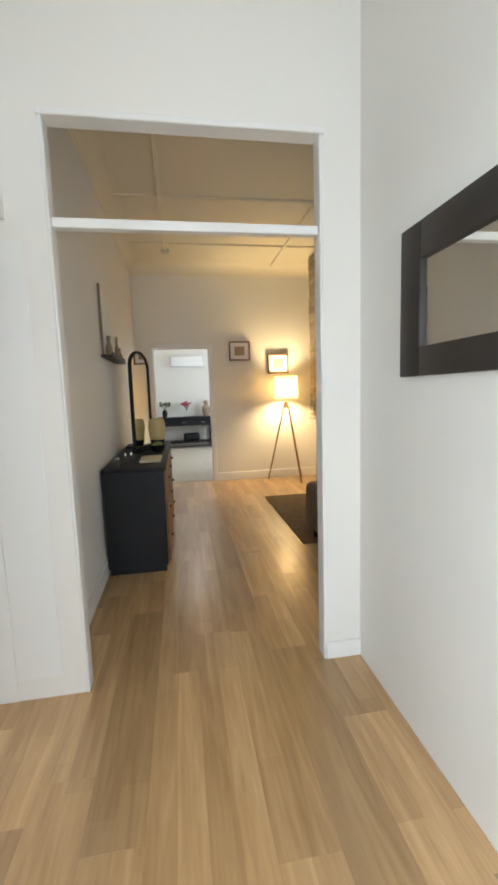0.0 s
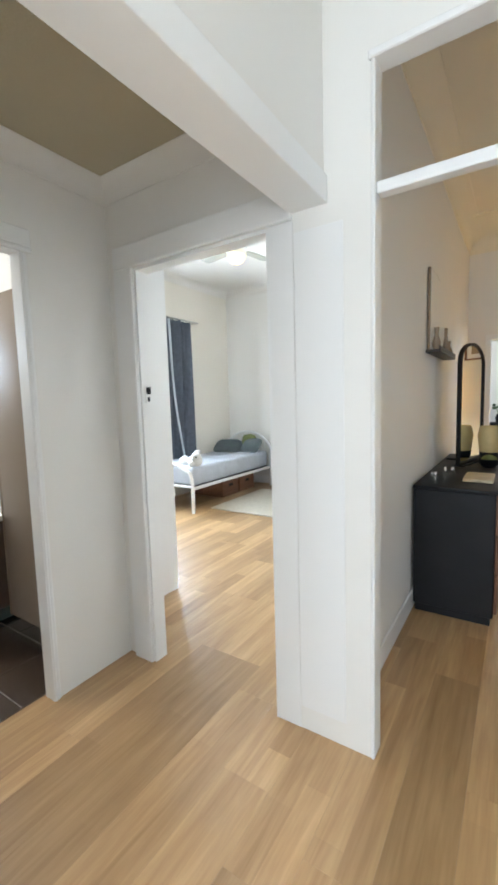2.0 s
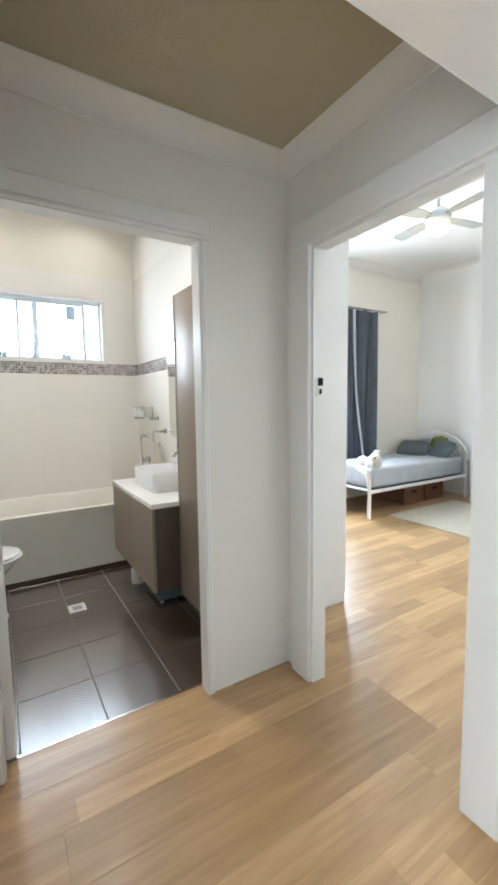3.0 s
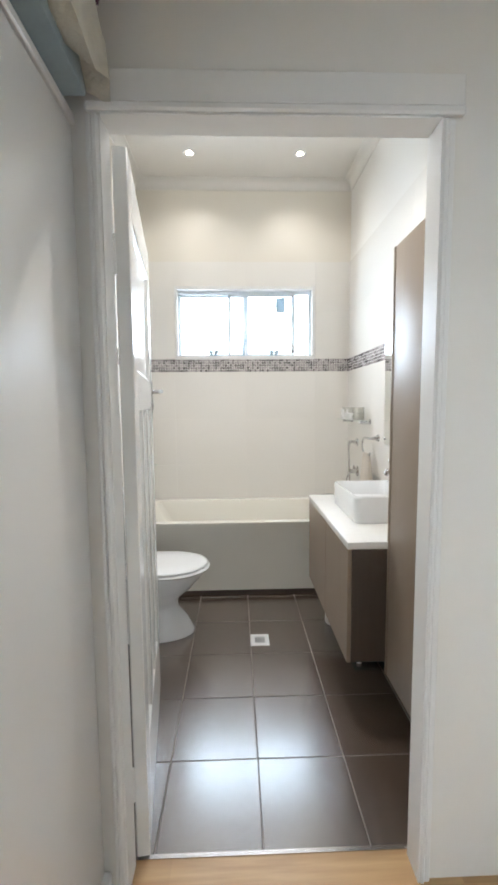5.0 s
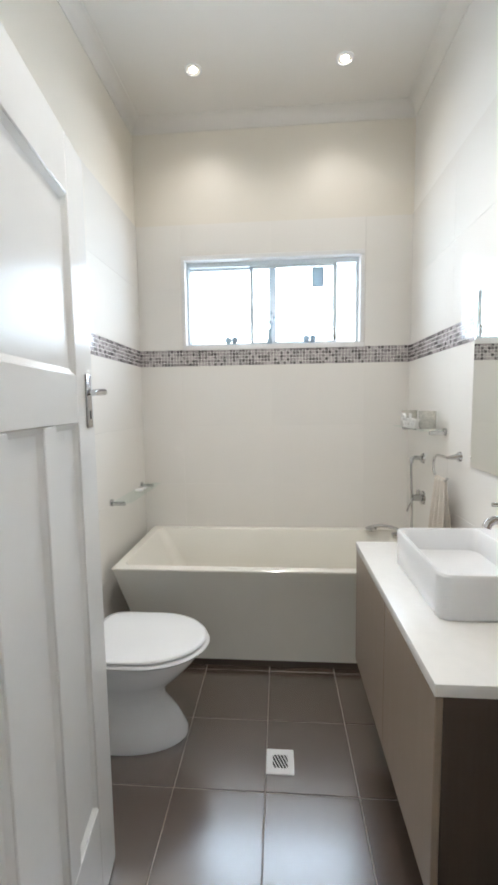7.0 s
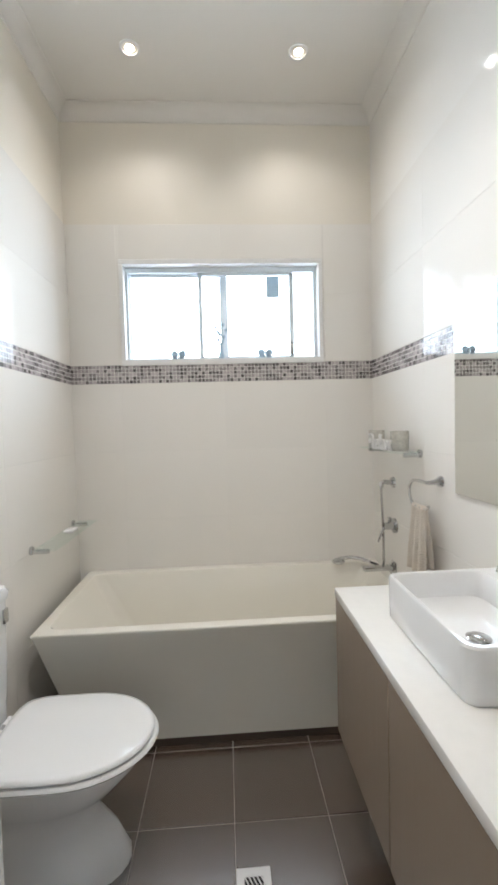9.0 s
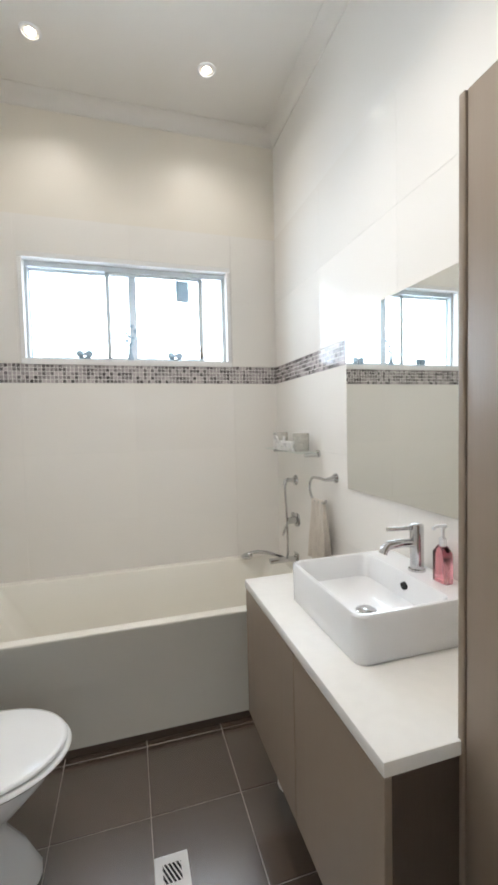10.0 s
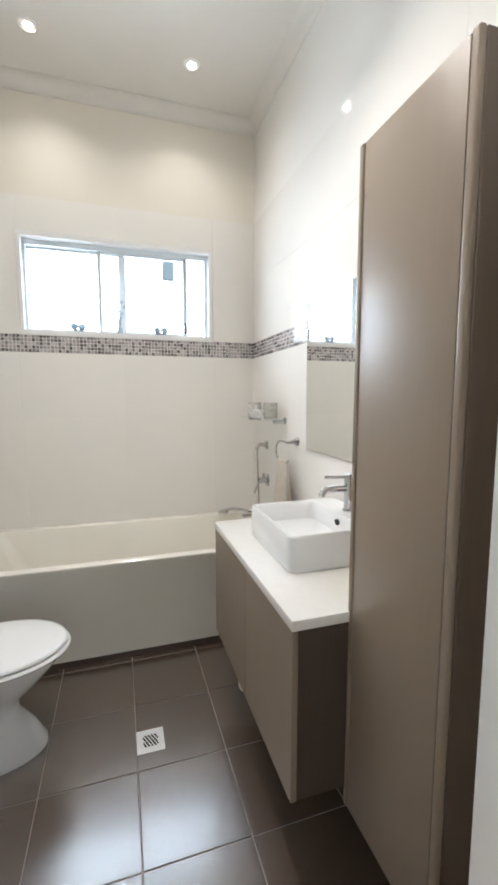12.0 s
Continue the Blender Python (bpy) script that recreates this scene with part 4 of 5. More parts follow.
# downlights
for lx, ly in ((-3.95, 0.60), (-3.95, 1.40), (-2.75, 1.0)):
    dl = thing("downlight", (lx, ly, BATHC), "recessed round ceiling downlight, lit", "downlight", "bathroom downlights")
    part("rim", loft(bmesh.new(), [circle((lx, ly, BATHC - r[1]), r[0], n=24) for r in ((0.047, -0.001), (0.047, 0.003), (0.042, 0.005), (0.036, 0.004), (0.034, -0.004))], False, False), M_CERAMIC, dl)
    part("lens", rod(bmesh.new(), (lx, ly, BATHC - 0.0005), (lx, ly, BATHC - 0.0035), 0.020, 0.017, 20), M_BULB, dl, "glowing lens")

# bathroom door leaf
LW, LH, LT = 0.772, 2.012, 0.038


def bathroom_door():
    d = new("door_1")
    BASE[d.name] = Vector((0, 0, 0))
    tagged(d, "white panelled door standing open into the bathroom", "door", "", "structure")
    hx, hy = XCI - 0.016, 0.606
    # local x along the leaf from the hinge, local y towards the passage side
    hs_, fs_, mw, pw = 0.110, 0.124, 0.062, 0.138
    tr0, lk0, lk1, bt = 1.868, 1.332, 1.450, 0.295
    rails = [(0, hs_, 0, LH), (LW - fs_, LW, 0, LH), (hs_, LW - fs_, tr0, LH), (hs_, LW - fs_, lk0, lk1), (hs_, LW - fs_, 0, bt)]
    muntins = [(hs_ + pw, hs_ + pw + mw), (hs_ + 2 * pw + mw, hs_ + 2 * pw + 2 * mw)]
    for a, b, z0, z1 in rails:
        part("stile" if z1 - z0 > 1.9 else "rail", boxed(a, b, -LT, 0, z0 + 0.008, z1 + 0.008, 0.003, 1), M_DOOR, d)
    for a, b in muntins:
        part("muntin", boxed(a, b, -LT, 0, bt + 0.008, lk0 + 0.008, 0.003, 1), M_DOOR, d)
    cells = [(hs_, LW - fs_, lk1, tr0)] + [(hs_ + k * (pw + mw), hs_ + k * (pw + mw) + pw, bt, lk0) for k in range(3)]
    for a, b, z0, z1 in cells:
        p = part("panel", boxed(a - 0.005, b + 0.005, -LT + 0.012, -0.012, z0 + 0.003, z1 + 0.013), M_DOOR, d)
        bm = bmesh.new()
        for s in (-0.012, -LT + 0.012):
            t = 0.008 if s > -0.02 else -0.008
            ring_o = [Vector((x, s + t, z)) for x, z in ((a, z0 + 0.008), (b, z0 + 0.008), (b, z1 + 0.008), (a, z1 + 0.008))]
            ring_i = [Vector((x, s, z)) for x, z in ((a + 0.014, z0 + 0.022), (b - 0.014, z0 + 0.022), (b - 0.014, z1 - 0.006), (a + 0.014, z1 - 0.006))]
            ring_b = [Vector((p.x, s, p.z)) for p in ring_o]
            loft(bm, [ring_b, ring_o, ring_i], False, False)
        part("moulding", bm, M_DOOR, p)
    zh = 1.400
    for s, y in ((1, 0.0), (-1, -LT)):
        h = part("handle_plate", boxed(LW - 0.068, LW - 0.030, min(y, y + s * 0.006), max(y, y + s * 0.006), zh - 0.075, zh + 0.065, 0.003, 2), M_STEEL, d, "worn steel handle plate")
        part("lever", tube(bmesh.new(), [(LW - 0.049, y + s * 0.005, zh + 0.018), (LW - 0.049, y + s * 0.040, zh + 0.018), (LW - 0.058, y + s * 0.046, zh + 0.018), (LW - 0.150, y + s * 0.046, zh + 0.014)], 0.008, 10), M_CHROME, h)
        part("keyhole", boxed(LW - 0.052, LW - 0.046, min(y + s * 0.005, y + s * 0.0075), max(y + s * 0.005, y + s * 0.0075), zh - 0.052, zh - 0.030, 0.001, 1), M_BLACK, h)
    for z in (0.25, 1.75):
        part("hinge", rod(bmesh.new(), (-0.004, 0.004, z - 0.05), (-0.004, 0.004, z + 0.05), 0.007, None, 10), M_TRIM, d)
    d.matrix_world = pose(hx, hy, 0, 0, 0, 188.0)
    return d


bathroom_door()

# ---- hall ----
cb = thing("linen_cupboard", (-1.3, 0.3, 0), "white built-in linen cupboard with two doors", "cupboard")
part("carcass", boxed(XC + 0.003, -0.815, 0.003, 0.520, 0.0, 2.01, 0.003, 1), M_TRIM, cb)
for a, c in ((XC + 0.012, -1.292), (-1.288, -0.825)):
    part("door", boxed(a, c, 0.521, 0.541, 0.075, 2.005, 0.004, 2), M_TRIM, cb)
part("plinth_rail", boxed(XC + 0.003, -0.815, 0.521, 0.558, 0.0, 0.07, 0.004, 1), M_TRIM, cb)
part("top_shelf", boxed(XC + 0.003, -0.815, 0.003, 0.547, 2.011, 2.034, 0.004, 1), M_TRIM, cb)
for hx in (-1.335, -1.247):
    part("handle", tube(bmesh.new(), [(hx, 0.541, 1.167), (hx, 0.567, 1.167), (hx, 0.571, 1.174), (hx, 0.571, 1.281), (hx, 0.567, 1.288), (hx, 0.541, 1.288)], 0.006, 10), M_STEEL, cb, "brushed steel bow handle")


def cloth_pile(name, x0, x1, y0, y1, z0, z1, mat, label, seed, droop=0.0):
    rnd = random.Random(seed)
    bm = bmesh.new()
    box(bm, x0, x1, y0, y1, z0, z1)
    bmesh.ops.subdivide_edges(bm, edges=bm.edges, cuts=9, use_grid_fill=True)
    ph = rnd.random() * 9
    for v in bm.verts:
        f = (v.co.z - z0) / (z1 - z0)
        q = noise.noise(v.co * 14 + Vector((ph, 0, 0))) * 0.022 + noise.noise(v.co * 34) * 0.008
        side = 1.0 - 0.22 * f * f
        v.co.x = (x0 + x1) / 2 + (v.co.x - (x0 + x1) / 2) * side + q
        v.co.y = (y0 + y1) / 2 + (v.co.y - (y0 + y1) / 2) * side + q
        if f > 0.05:
            v.co.z += q * 0.8
        elif droop and v.co.y > y1 - 0.06:
            v.co.z -= droop * (0.6 + 0.6 * abs(noise.noise(v.co * 9)))
    return solo(name, bm, mat, ((x0 + x1) / 2, (y0 + y1) / 2, z0), label, "linen", "piled linen", smooth=80)


solo("storage_box", boxed(-1.80, -1.50, 0.22, 0.595, 2.0355, 2.118, 0.006, 2), M_BLUEBOX, (-1.65, 0.4, 2.035), "blue-grey storage box on top of the cupboard", "box")
cloth_pile("blanket", -1.845, -1.28, 0.10, 0.640, 2.121, 2.235, M_LINEN, "crumpled ivory blanket piled on the cupboard", 3, 0.10)
cloth_pile("folded_coat", -1.80, -1.20, 0.10, 0.630, 2.225, 2.335, M_MAROON, "dark maroon cloth folded on the blanket", 5)
cloth_pile("folded_jumper", -1.78, -1.26, 0.12, 0.622, 2.327, 2.425, M_NAVY, "navy garment on top of the linen pile", 8)

# strike plate on the bedroom door jamb
sp2 = thing("lock_plate", (BXL + 0.013, 1.92, 1.44), "small dark lock plate on the door jamb", "lock")
part("plate", boxed(BXL + 0.0125, BXL + 0.016, 1.900, 1.940, 1.385, 1.47, 0.001, 1), M_TRIM, sp2)
part("latch_hole", boxed(BXL + 0.016, BXL + 0.020, 1.905, 1.935, 1.43, 1.465, 0.002, 1), M_BLACK, sp2)
part("bolt_hole", boxed(BXL + 0.016, BXL + 0.019, 1.913, 1.927, 1.392, 1.415, 0.002, 1), M_BLACK, sp2)

# dark framed mirror in the entry
em = thing("entry_mirror", (XE, 1.05, 1.40), "mirror in a wide dark wooden frame", "mirror")
Y0, Y1, Z0, Z1, FW = 0.86, 1.475, 1.40, 1.915, 0.125
for nm, a in (("frame_side", (Y0, Y0 + FW, Z0, Z1)), ("frame_side", (Y1 - FW, Y1, Z0, Z1)), ("frame_rail", (Y0 + FW, Y1 - FW, Z1 - FW, Z1)), ("frame_rail", (Y0 + FW, Y1 - FW, Z0, Z0 + FW * 0.8))):
    part(nm, boxed(XE - 0.030, XE - 0.001, *a, 0.004, 2), M_DARKFRAME, em)
part("glass", boxed(XE - 0.016, XE - 0.003, Y0 + FW - 0.004, Y1 - FW + 0.004, Z0 + FW * 0.8 - 0.004, Z1 - FW + 0.004), M_MIRROR, em)

# ---- living room ----
cab = thing("chest_of_drawers", (-0.40, 4.0, 0), "black stained chest of drawers against the wall", "chest of drawers")
cx0, cx1, cy0, cy1, ch = -0.612, -0.165, 3.14, 4.75, 0.825
part("carcass", boxed(cx0, cx1, cy0, cy1, 0.05, ch - 0.025, 0.004, 1), M_BLACK, cab)
part("top", boxed(cx0 - 0.004, cx1 + 0.02, cy0 - 0.012, cy1 + 0.012, ch - 0.024, ch, 0.006, 2), M_BLACK, cab)
part("plinth", boxed(cx0 + 0.01, cx1 - 0.015, cy0 + 0.01, cy1 - 0.01, 0, 0.05), M_BLACK, cab)
for k in range(3):
    for j in range(3):
        a = cy0 + 0.02 + k * 0.527
        z0 = 0.07 + j * 0.243
        dw = part("drawer_front", boxed(cx1 + 0.001, cx1 + 0.018, a, a + 0.512, z0, z0 + 0.228, 0.004, 1), M_WOODCRATE, cab, "dark brown drawer front")
        part("knob", rod(bmesh.new(), (cx1 + 0.018, a + 0.256, z0 + 0.13), (cx1 + 0.042, a + 0.256, z0 + 0.13), 0.009, 0.014), M_STEEL, dw)


def dressing_mirror():
    d = new("dressing_mirror")
    BASE[d.name] = Vector((0, 0, 0))
    tagged(d, "arched mirror in a black frame standing on the chest", "mirror")
    w, h = 0.52, 0.95

    def outline(i, y):
        pts = [(i, i), (w - i, i), (w - i, h - 0.16)] + [(w / 2 + (w / 2 - i) * math.cos(radians(a)), h - 0.16 + (0.16 - i) * math.sin(radians(a))) for a in range(15, 166, 15)] + [(i, h - 0.16)]
        return [Vector((x, y, z)) for x, z in pts]
    part("frame", loft(bmesh.new(), [outline(0.024, 0.0), outline(0.0, 0.0), outline(0.0, 0.026), outline(0.014, 0.032), outline(0.024, 0.020), outline(0.024, 0.0)], False, False), M_BLACK, d)
    part("glass", loft(bmesh.new(), [outline(0.022, 0.008), outline(0.022, 0.018)]), M_MIRROR, d)
    part("back_strut", boxed(w / 2 - 0.03, w / 2 + 0.03, -0.16, -0.002, 0.004, 0.02), M_BLACK, d)
    part("stand_foot", boxed(0.02, w - 0.02, -0.02, 0.06, -0.012, 0.0, 0.004, 1), M_BLACK, d)
    d.matrix_world = pose(-0.345, 4.45, ch + 0.012, 0, 0, -104.0)


dressing_mirror()

jx, jy = -0.262, 4.27
jar = thing("ochre_jar", (jx, jy, ch), "pale ochre ceramic jar with a dark band", "jar")
part("body", lathe(bmesh.new(), ((0.045, 0), (0.06, 0.03), (0.075, 0.12), (0.086, 0.22), (0.075, 0.285), (0.066, 0.30), (0.058, 0.29)), (jx, jy, ch), 24), M_YELLOW, jar)
part("band", lathe(bmesh.new(), ((0.064, 0), (0.070, 0.04), (0.074, 0.06)), (jx, jy, ch + 0.03), 24), M_BLACK, jar)
bx, by = -0.25, 4.03
bw = thing("bowl_of_oddments", (bx, by, ch), "dark bowl with oddments on the chest", "bowl")
part("dish", lathe(bmesh.new(), ((0.035, 0), (0.065, 0.025), (0.078, 0.065), (0.072, 0.065), (0.058, 0.025), (0.015, 0.012)), (bx, by, ch), 24), M_BLACK, bw)
part("contents", lathe(bmesh.new(), ((0.045, 0.03), (0.06, 0.055), (0.04, 0.085), (0.01, 0.095)), (bx, by, ch), 12), M_GREEN, bw)
for k, (px, py, pr, ph) in enumerate(((-0.50, 3.22, 0.022, 0.075), (-0.45, 3.27, 0.018, 0.10), (-0.53, 3.30, 0.020, 0.06), (-0.42, 3.38, 0.024, 0.085))):
    pb = thing("perfume_bottle", (px, py, ch), "small glass bottle on the chest of drawers", "bottle", "bottles on the chest")
    part("flask", lathe(bmesh.new(), ((pr, 0), (pr, ph * 0.7), (pr * 0.5, ph * 0.8)), (px, py, ch + 0.0005), 14), M_SHELFGLASS, pb)
    part("cap", rod(bmesh.new(), (px, py, ch + ph * 0.8), (px, py, ch + ph), pr * 0.45), M_STEEL, pb)
solo("magazine", boxed(-0.36, -0.19, 3.35, 3.62, ch + 0.001, ch + 0.022, 0.004, 1), M_PRINT2, (-0.28, 3.48, ch), "thick pale magazine lying on the chest", "magazine")

ws = thing("picture_ledge", (XLW, 3.96, 1.68), "narrow dark wall ledge", "shelf")
part("board", boxed(XLW + 0.001, XLW + 0.095, 3.56, 4.36, 1.68, 1.70, 0.003, 1), M_DARKFRAME, ws)
part("lip", boxed(XLW + 0.088, XLW + 0.096, 3.56, 4.36, 1.70, 1.725, 0.002, 1), M_DARKFRAME, ws)
lf = thing("leaning_picture", (XLW + 0.03, 3.82, 1.70), "tall thin framed picture leaning on the ledge", "picture")
part("frame", boxed(XLW + 0.004, XLW + 0.022, 3.60, 4.02, 1.701, 2.27, 0.003, 1), M_PRINT, lf)
part("print", boxed(XLW + 0.0225, XLW + 0.0245, 3.609, 4.011, 1.71, 2.261), M_WALL, lf)
for k, (oy, oh, orad) in enumerate(((3.66, 0.16, 0.030), (4.10, 0.21, 0.024), (4.22, 0.12, 0.036))):
    on = thing("ledge_ornament", (XLW + 0.055, oy, 1.70), "small dark ornament on the wall ledge", "ornament", "ledge ornaments")
    part("body", lathe(bmesh.new(), ((orad * 0.7, 0), (orad, oh * 0.3), (orad * 0.45, oh * 0.7), (orad * 0.6, oh)), (XLW + 0.055, oy, 1.7005), 16), M_PRINT, on)


def wall_picture(x0, x1, z0, z1, frame_mat, print_mat, label):
    p = thing("wall_picture", ((x0 + x1) / 2, YF, z0), label, "picture", "pictures on the far wall")
    f = 0.02
    for nm, a in (("frame_side", (x0, x0 + f, z0, z1)), ("frame_side", (x1 - f, x1, z0, z1)), ("frame_rail", (x0 + f, x1 - f, z0, z0 + f)), ("frame_rail", (x0 + f, x1 - f, z1 - f, z1))):
        part(nm, boxed(a[0], a[1], YF - 0.045, YF - 0.002, a[2], a[3], 0.003, 1), frame_mat, p)
    part("mount", boxed(x0 + f, x1 - f, YF - 0.02, YF - 0.003, z0 + f, z1 - f), M_CERAMIC, p)
    part("print", boxed(x0 + 0.085, x1 - 0.085, YF - 0.023, YF - 0.0205, z0 + 0.075, z1 - 0.075), print_mat, p)


wall_picture(0.746, 1.066, 1.838, 2.122, M_WOODCRATE, M_PRINT, "small picture with a dark print in a brown frame")
wall_picture(1.338, 1.660, 1.628, 1.925, M_PINE, M_PRINT2, "small picture with a faded print in a wooden frame")

# tripod floor lamp
lx, ly = 1.553, 6.03
fl = thing("floor_lamp", (lx, ly, 0), "wooden tripod floor lamp with a lit drum shade", "floor lamp")
for fx, fy in ((1.285, 6.20), (1.815, 6.20), (1.70, 5.80)):
    part("leg", rod(bmesh.new(), (fx, fy, 0), (lx + (fx - lx) * 0.1, ly + (fy - ly) * 0.1, 1.17), 0.011, 0.014, 10), M_PINE, fl)
part("hub", rod(bmesh.new(), (lx, ly, 1.10), (lx, ly, 1.20), 0.04, 0.03), M_PINE, fl)
part("shade", loft(bmesh.new(), [circle((lx, ly, z), r, n=32) for r, z in ((0.168, 1.25), (0.168, 1.575), (0.163, 1.575), (0.163, 1.25), (0.168, 1.25))], False, False), M_SHADE, fl, "warm glowing fabric shade")

# stone chimney breast
ch_ob = thing("chimney_breast", (2.25, 4.95, 0), "stacked stone chimney breast over a rendered hearth", "fireplace")
CX, CY0, CY1, CZ = 1.86, 4.35, 5.86, 0.985
part("core", boxed(CX + 0.04, 2.617, CY0 + 0.02, CY1 - 0.02, CZ + 0.001, CEIL - 0.003), M_PLASTER, ch_ob)
part("mantel", boxed(CX - 0.005, 2.617, CY0 - 0.02, CY1 + 0.02, CZ - 0.04, CZ, 0.006, 1), M_PLASTER, ch_ob)
part("hearth_wall", boxed(CX + 0.09, 2.617, CY0 + 0.02, CY1 + 0.02, 0.0, CZ - 0.041, 0.006, 1), M_PLASTER, ch_ob, "grey rendered hearth wall")
part("firebox", boxed(CX + 0.075, CX + 0.089, CY0 + 0.35, CY1 - 0.33, 0.10, 0.80, 0.004, 1), M_BLACK, ch_ob, "black fire opening")
rnd = random.Random(4)
z = CZ + 0.002
while z < CEIL - 0.07:
    h = min(rnd.uniform(0.055, 0.11), CEIL - 0.012 - z)
    y = CY0
    while y < CY1:
        w = min(rnd.uniform(0.16, 0.42), CY1 - y)
        if CY1 - y - w < 0.08:
            w = CY1 - y
        o = rnd.uniform(0.0, 0.014)
        part("stone", boxed(CX + o, CX + 0.041, y + 0.003, y + w - 0.003, z + 0.002, z + h - 0.003, 0.005, 1), M_SCHIST, ch_ob)
        y += w
    for sgn, yy in ((-1, CY0 + 0.02), (1, CY1 - 0.02)):
        o = rnd.uniform(0, 0.02)
        part("stone", boxed(CX + 0.042, 2.617, min(yy, yy + sgn * (0.035 - o)), max(yy, yy + sgn * (0.035 - o)), z + 0.002, z + h - 0.003, 0.005, 1), M_SCHIST, ch_ob)
    z += h

sd = thing("smoke_detector", (-0.11, 5.68, CEIL), "small round white smoke detector on the ceiling", "smoke detector")
part("casing", lathe(bmesh.new(), ((0.03, -0.05), (0.05, -0.035), (0.052, -0.001)), (-0.11, 5.68, CEIL), 20), M_LINEN, sd)

solo("area_rug", boxed(1.005, 1.84, 3.42, 5.12, 0.001, 0.016, 0.006, 2), M_RUG, (1.5, 4.2, 0), "dark brown rug in front of the fireplace", "rug")


def sofa():
    s = thing("armchair", (1.56, 3.2, 0), "low taupe upholstered armchair", "armchair")
    part("base", boxed(1.11, 2.06, 2.80, 3.62, 0.09, 0.36, 0.05, 4), M_SOFA, s)
    part("seat_cushion", boxed(1.27, 2.01, 2.98, 3.64, 0.33, 0.47, 0.05, 4), M_SOFA, s)
    part("backrest", boxed(1.09, 2.06, 2.74, 2.99, 0.30, 0.66, 0.07, 4), M_SOFA, s)
    for x in (1.075, 1.91):
        part("armrest", boxed(x, x + 0.19, 2.80, 3.60, 0.12, 0.54, 0.06, 4), M_SOFA, s)
    for x in (1.16, 1.99):
        for y in (2.86, 3.54):
            part("leg", rod(bmesh.new(), (x, y, 0.017 if y > 3.45 else 0), (x, y, 0.10), 0.018, 0.024, 12), M_BLACK, s)


sofa()

# far room
co = thing("console_table", (0.05, 10.6, 0), "black console table with two drawers and a shelf", "console table")
part("top", boxed(-0.72, 0.80, 10.42, 10.86, 0.74, 0.78, 0.004, 1), M_BLACK, co)
part("drawer_box", boxed(-0.68, 0.76, 10.45, 10.86, 0.56, 0.739, 0.003, 1), M_BLACK, co)
part("shelf", boxed(-0.68, 0.76, 10.45, 10.86, 0.13, 0.17, 0.003, 1), M_BLACK, co)
for x in (-0.70, 0.70):
    for y in (10.44, 10.78):
        part("leg", boxed(x, x + 0.08, y, y + 0.08, 0, 0.739, 0.003, 1), M_BLACK, co)
for x in (-0.44, 0.04, 0.52):
    part("handle", boxed(x - 0.06, x + 0.06, 10.435, 10.449, 0.64, 0.655, 0.004, 1), M_STEEL, co, "pale metal drawer pull")


def plant(name, x, y, z, pot_mat, leaf_mat, h, label, n, seed):
    rnd = random.Random(seed)
    p = thing(name, (x, y, z), label, "plant")
    part("pot", lathe(bmesh.new(), ((0.05, 0), (0.07, 0.10), (0.05, 0.16), (0.055, 0.18)), (x, y, z + 0.0005), 16), pot_mat, p)
    bm, bl = bmesh.new(), bmesh.new()
    for k in range(n):
        a, r = rnd.uniform(0, 6.28), rnd.uniform(0.04, 0.16)
        tip = Vector((x + r * math.cos(a), y + r * math.sin(a), z + 0.18 + h * rnd.uniform(0.5, 1)))
        tube(bm, [(x, y, z + 0.16), (Vector((x, y, z + 0.16)) + tip) / 2 + Vector((0, 0, 0.03)), tip], 0.004, 5)
        bmesh.ops.create_icosphere(bl, subdivisions=1, radius=rnd.uniform(0.03, 0.055), matrix=Matrix.Translation(tip) @ Matrix.Diagonal((1, 1, 0.7, 1)))
    part("stems", bm, M_LEAF, p)
    part("blooms", bl, leaf_mat, p)


plant("flower_vase", 0.13, 10.62, 0.78, M_SHELFGLASS, M_ROSE, 0.20, "vase of pink flowers on the console", 12, 3)
plant("potted_plant", -0.42, 10.62, 0.78, M_BLACK, M_LEAF, 0.20, "small green potted plant on the console", 10, 6)
urn = lathe(bmesh.new(), ((0.06, 0), (0.10, 0.10), (0.11, 0.22), (0.05, 0.30), (0.07, 0.36), (0.03, 0.40)), (0.62, 10.62, 0.781), 18)
solo("dark_urn", urn, M_PRINT, (0.62, 10.62, 0.78), "dark patterned urn on the console", "vase")
solo("storage_basket", boxed(0.02, 0.42, 10.5, 10.8, 0.171, 0.36, 0.05, 3), M_BLACK, (0.2, 10.65, 0.17), "dark basket on the console shelf", "basket")
ac = thing("air_conditioner", (0.2, 10.9, 2.12), "white split air conditioner on the wall", "air conditioner")
part("casing", boxed(-0.22, 0.60, 10.70, 10.897, 2.05, 2.32, 0.03, 3), M_CERAMIC, ac)
part("louvre", boxed(-0.18, 0.56, 10.692, 10.72, 2.058, 2.085, 0.004, 1), M_ALU, ac)
pl = thing("ceiling_globe", (0.2, 9.0, 2.94), "round white ceiling light, lit", "ceiling light")
part("globe", lathe(bmesh.new(), ((0.02, -0.14), (0.09, -0.10), (0.11, -0.04), (0.07, 0.05)), (0.2, 9.0, 2.94), 20), M_FANLIGHT, pl).visible_shadow = False

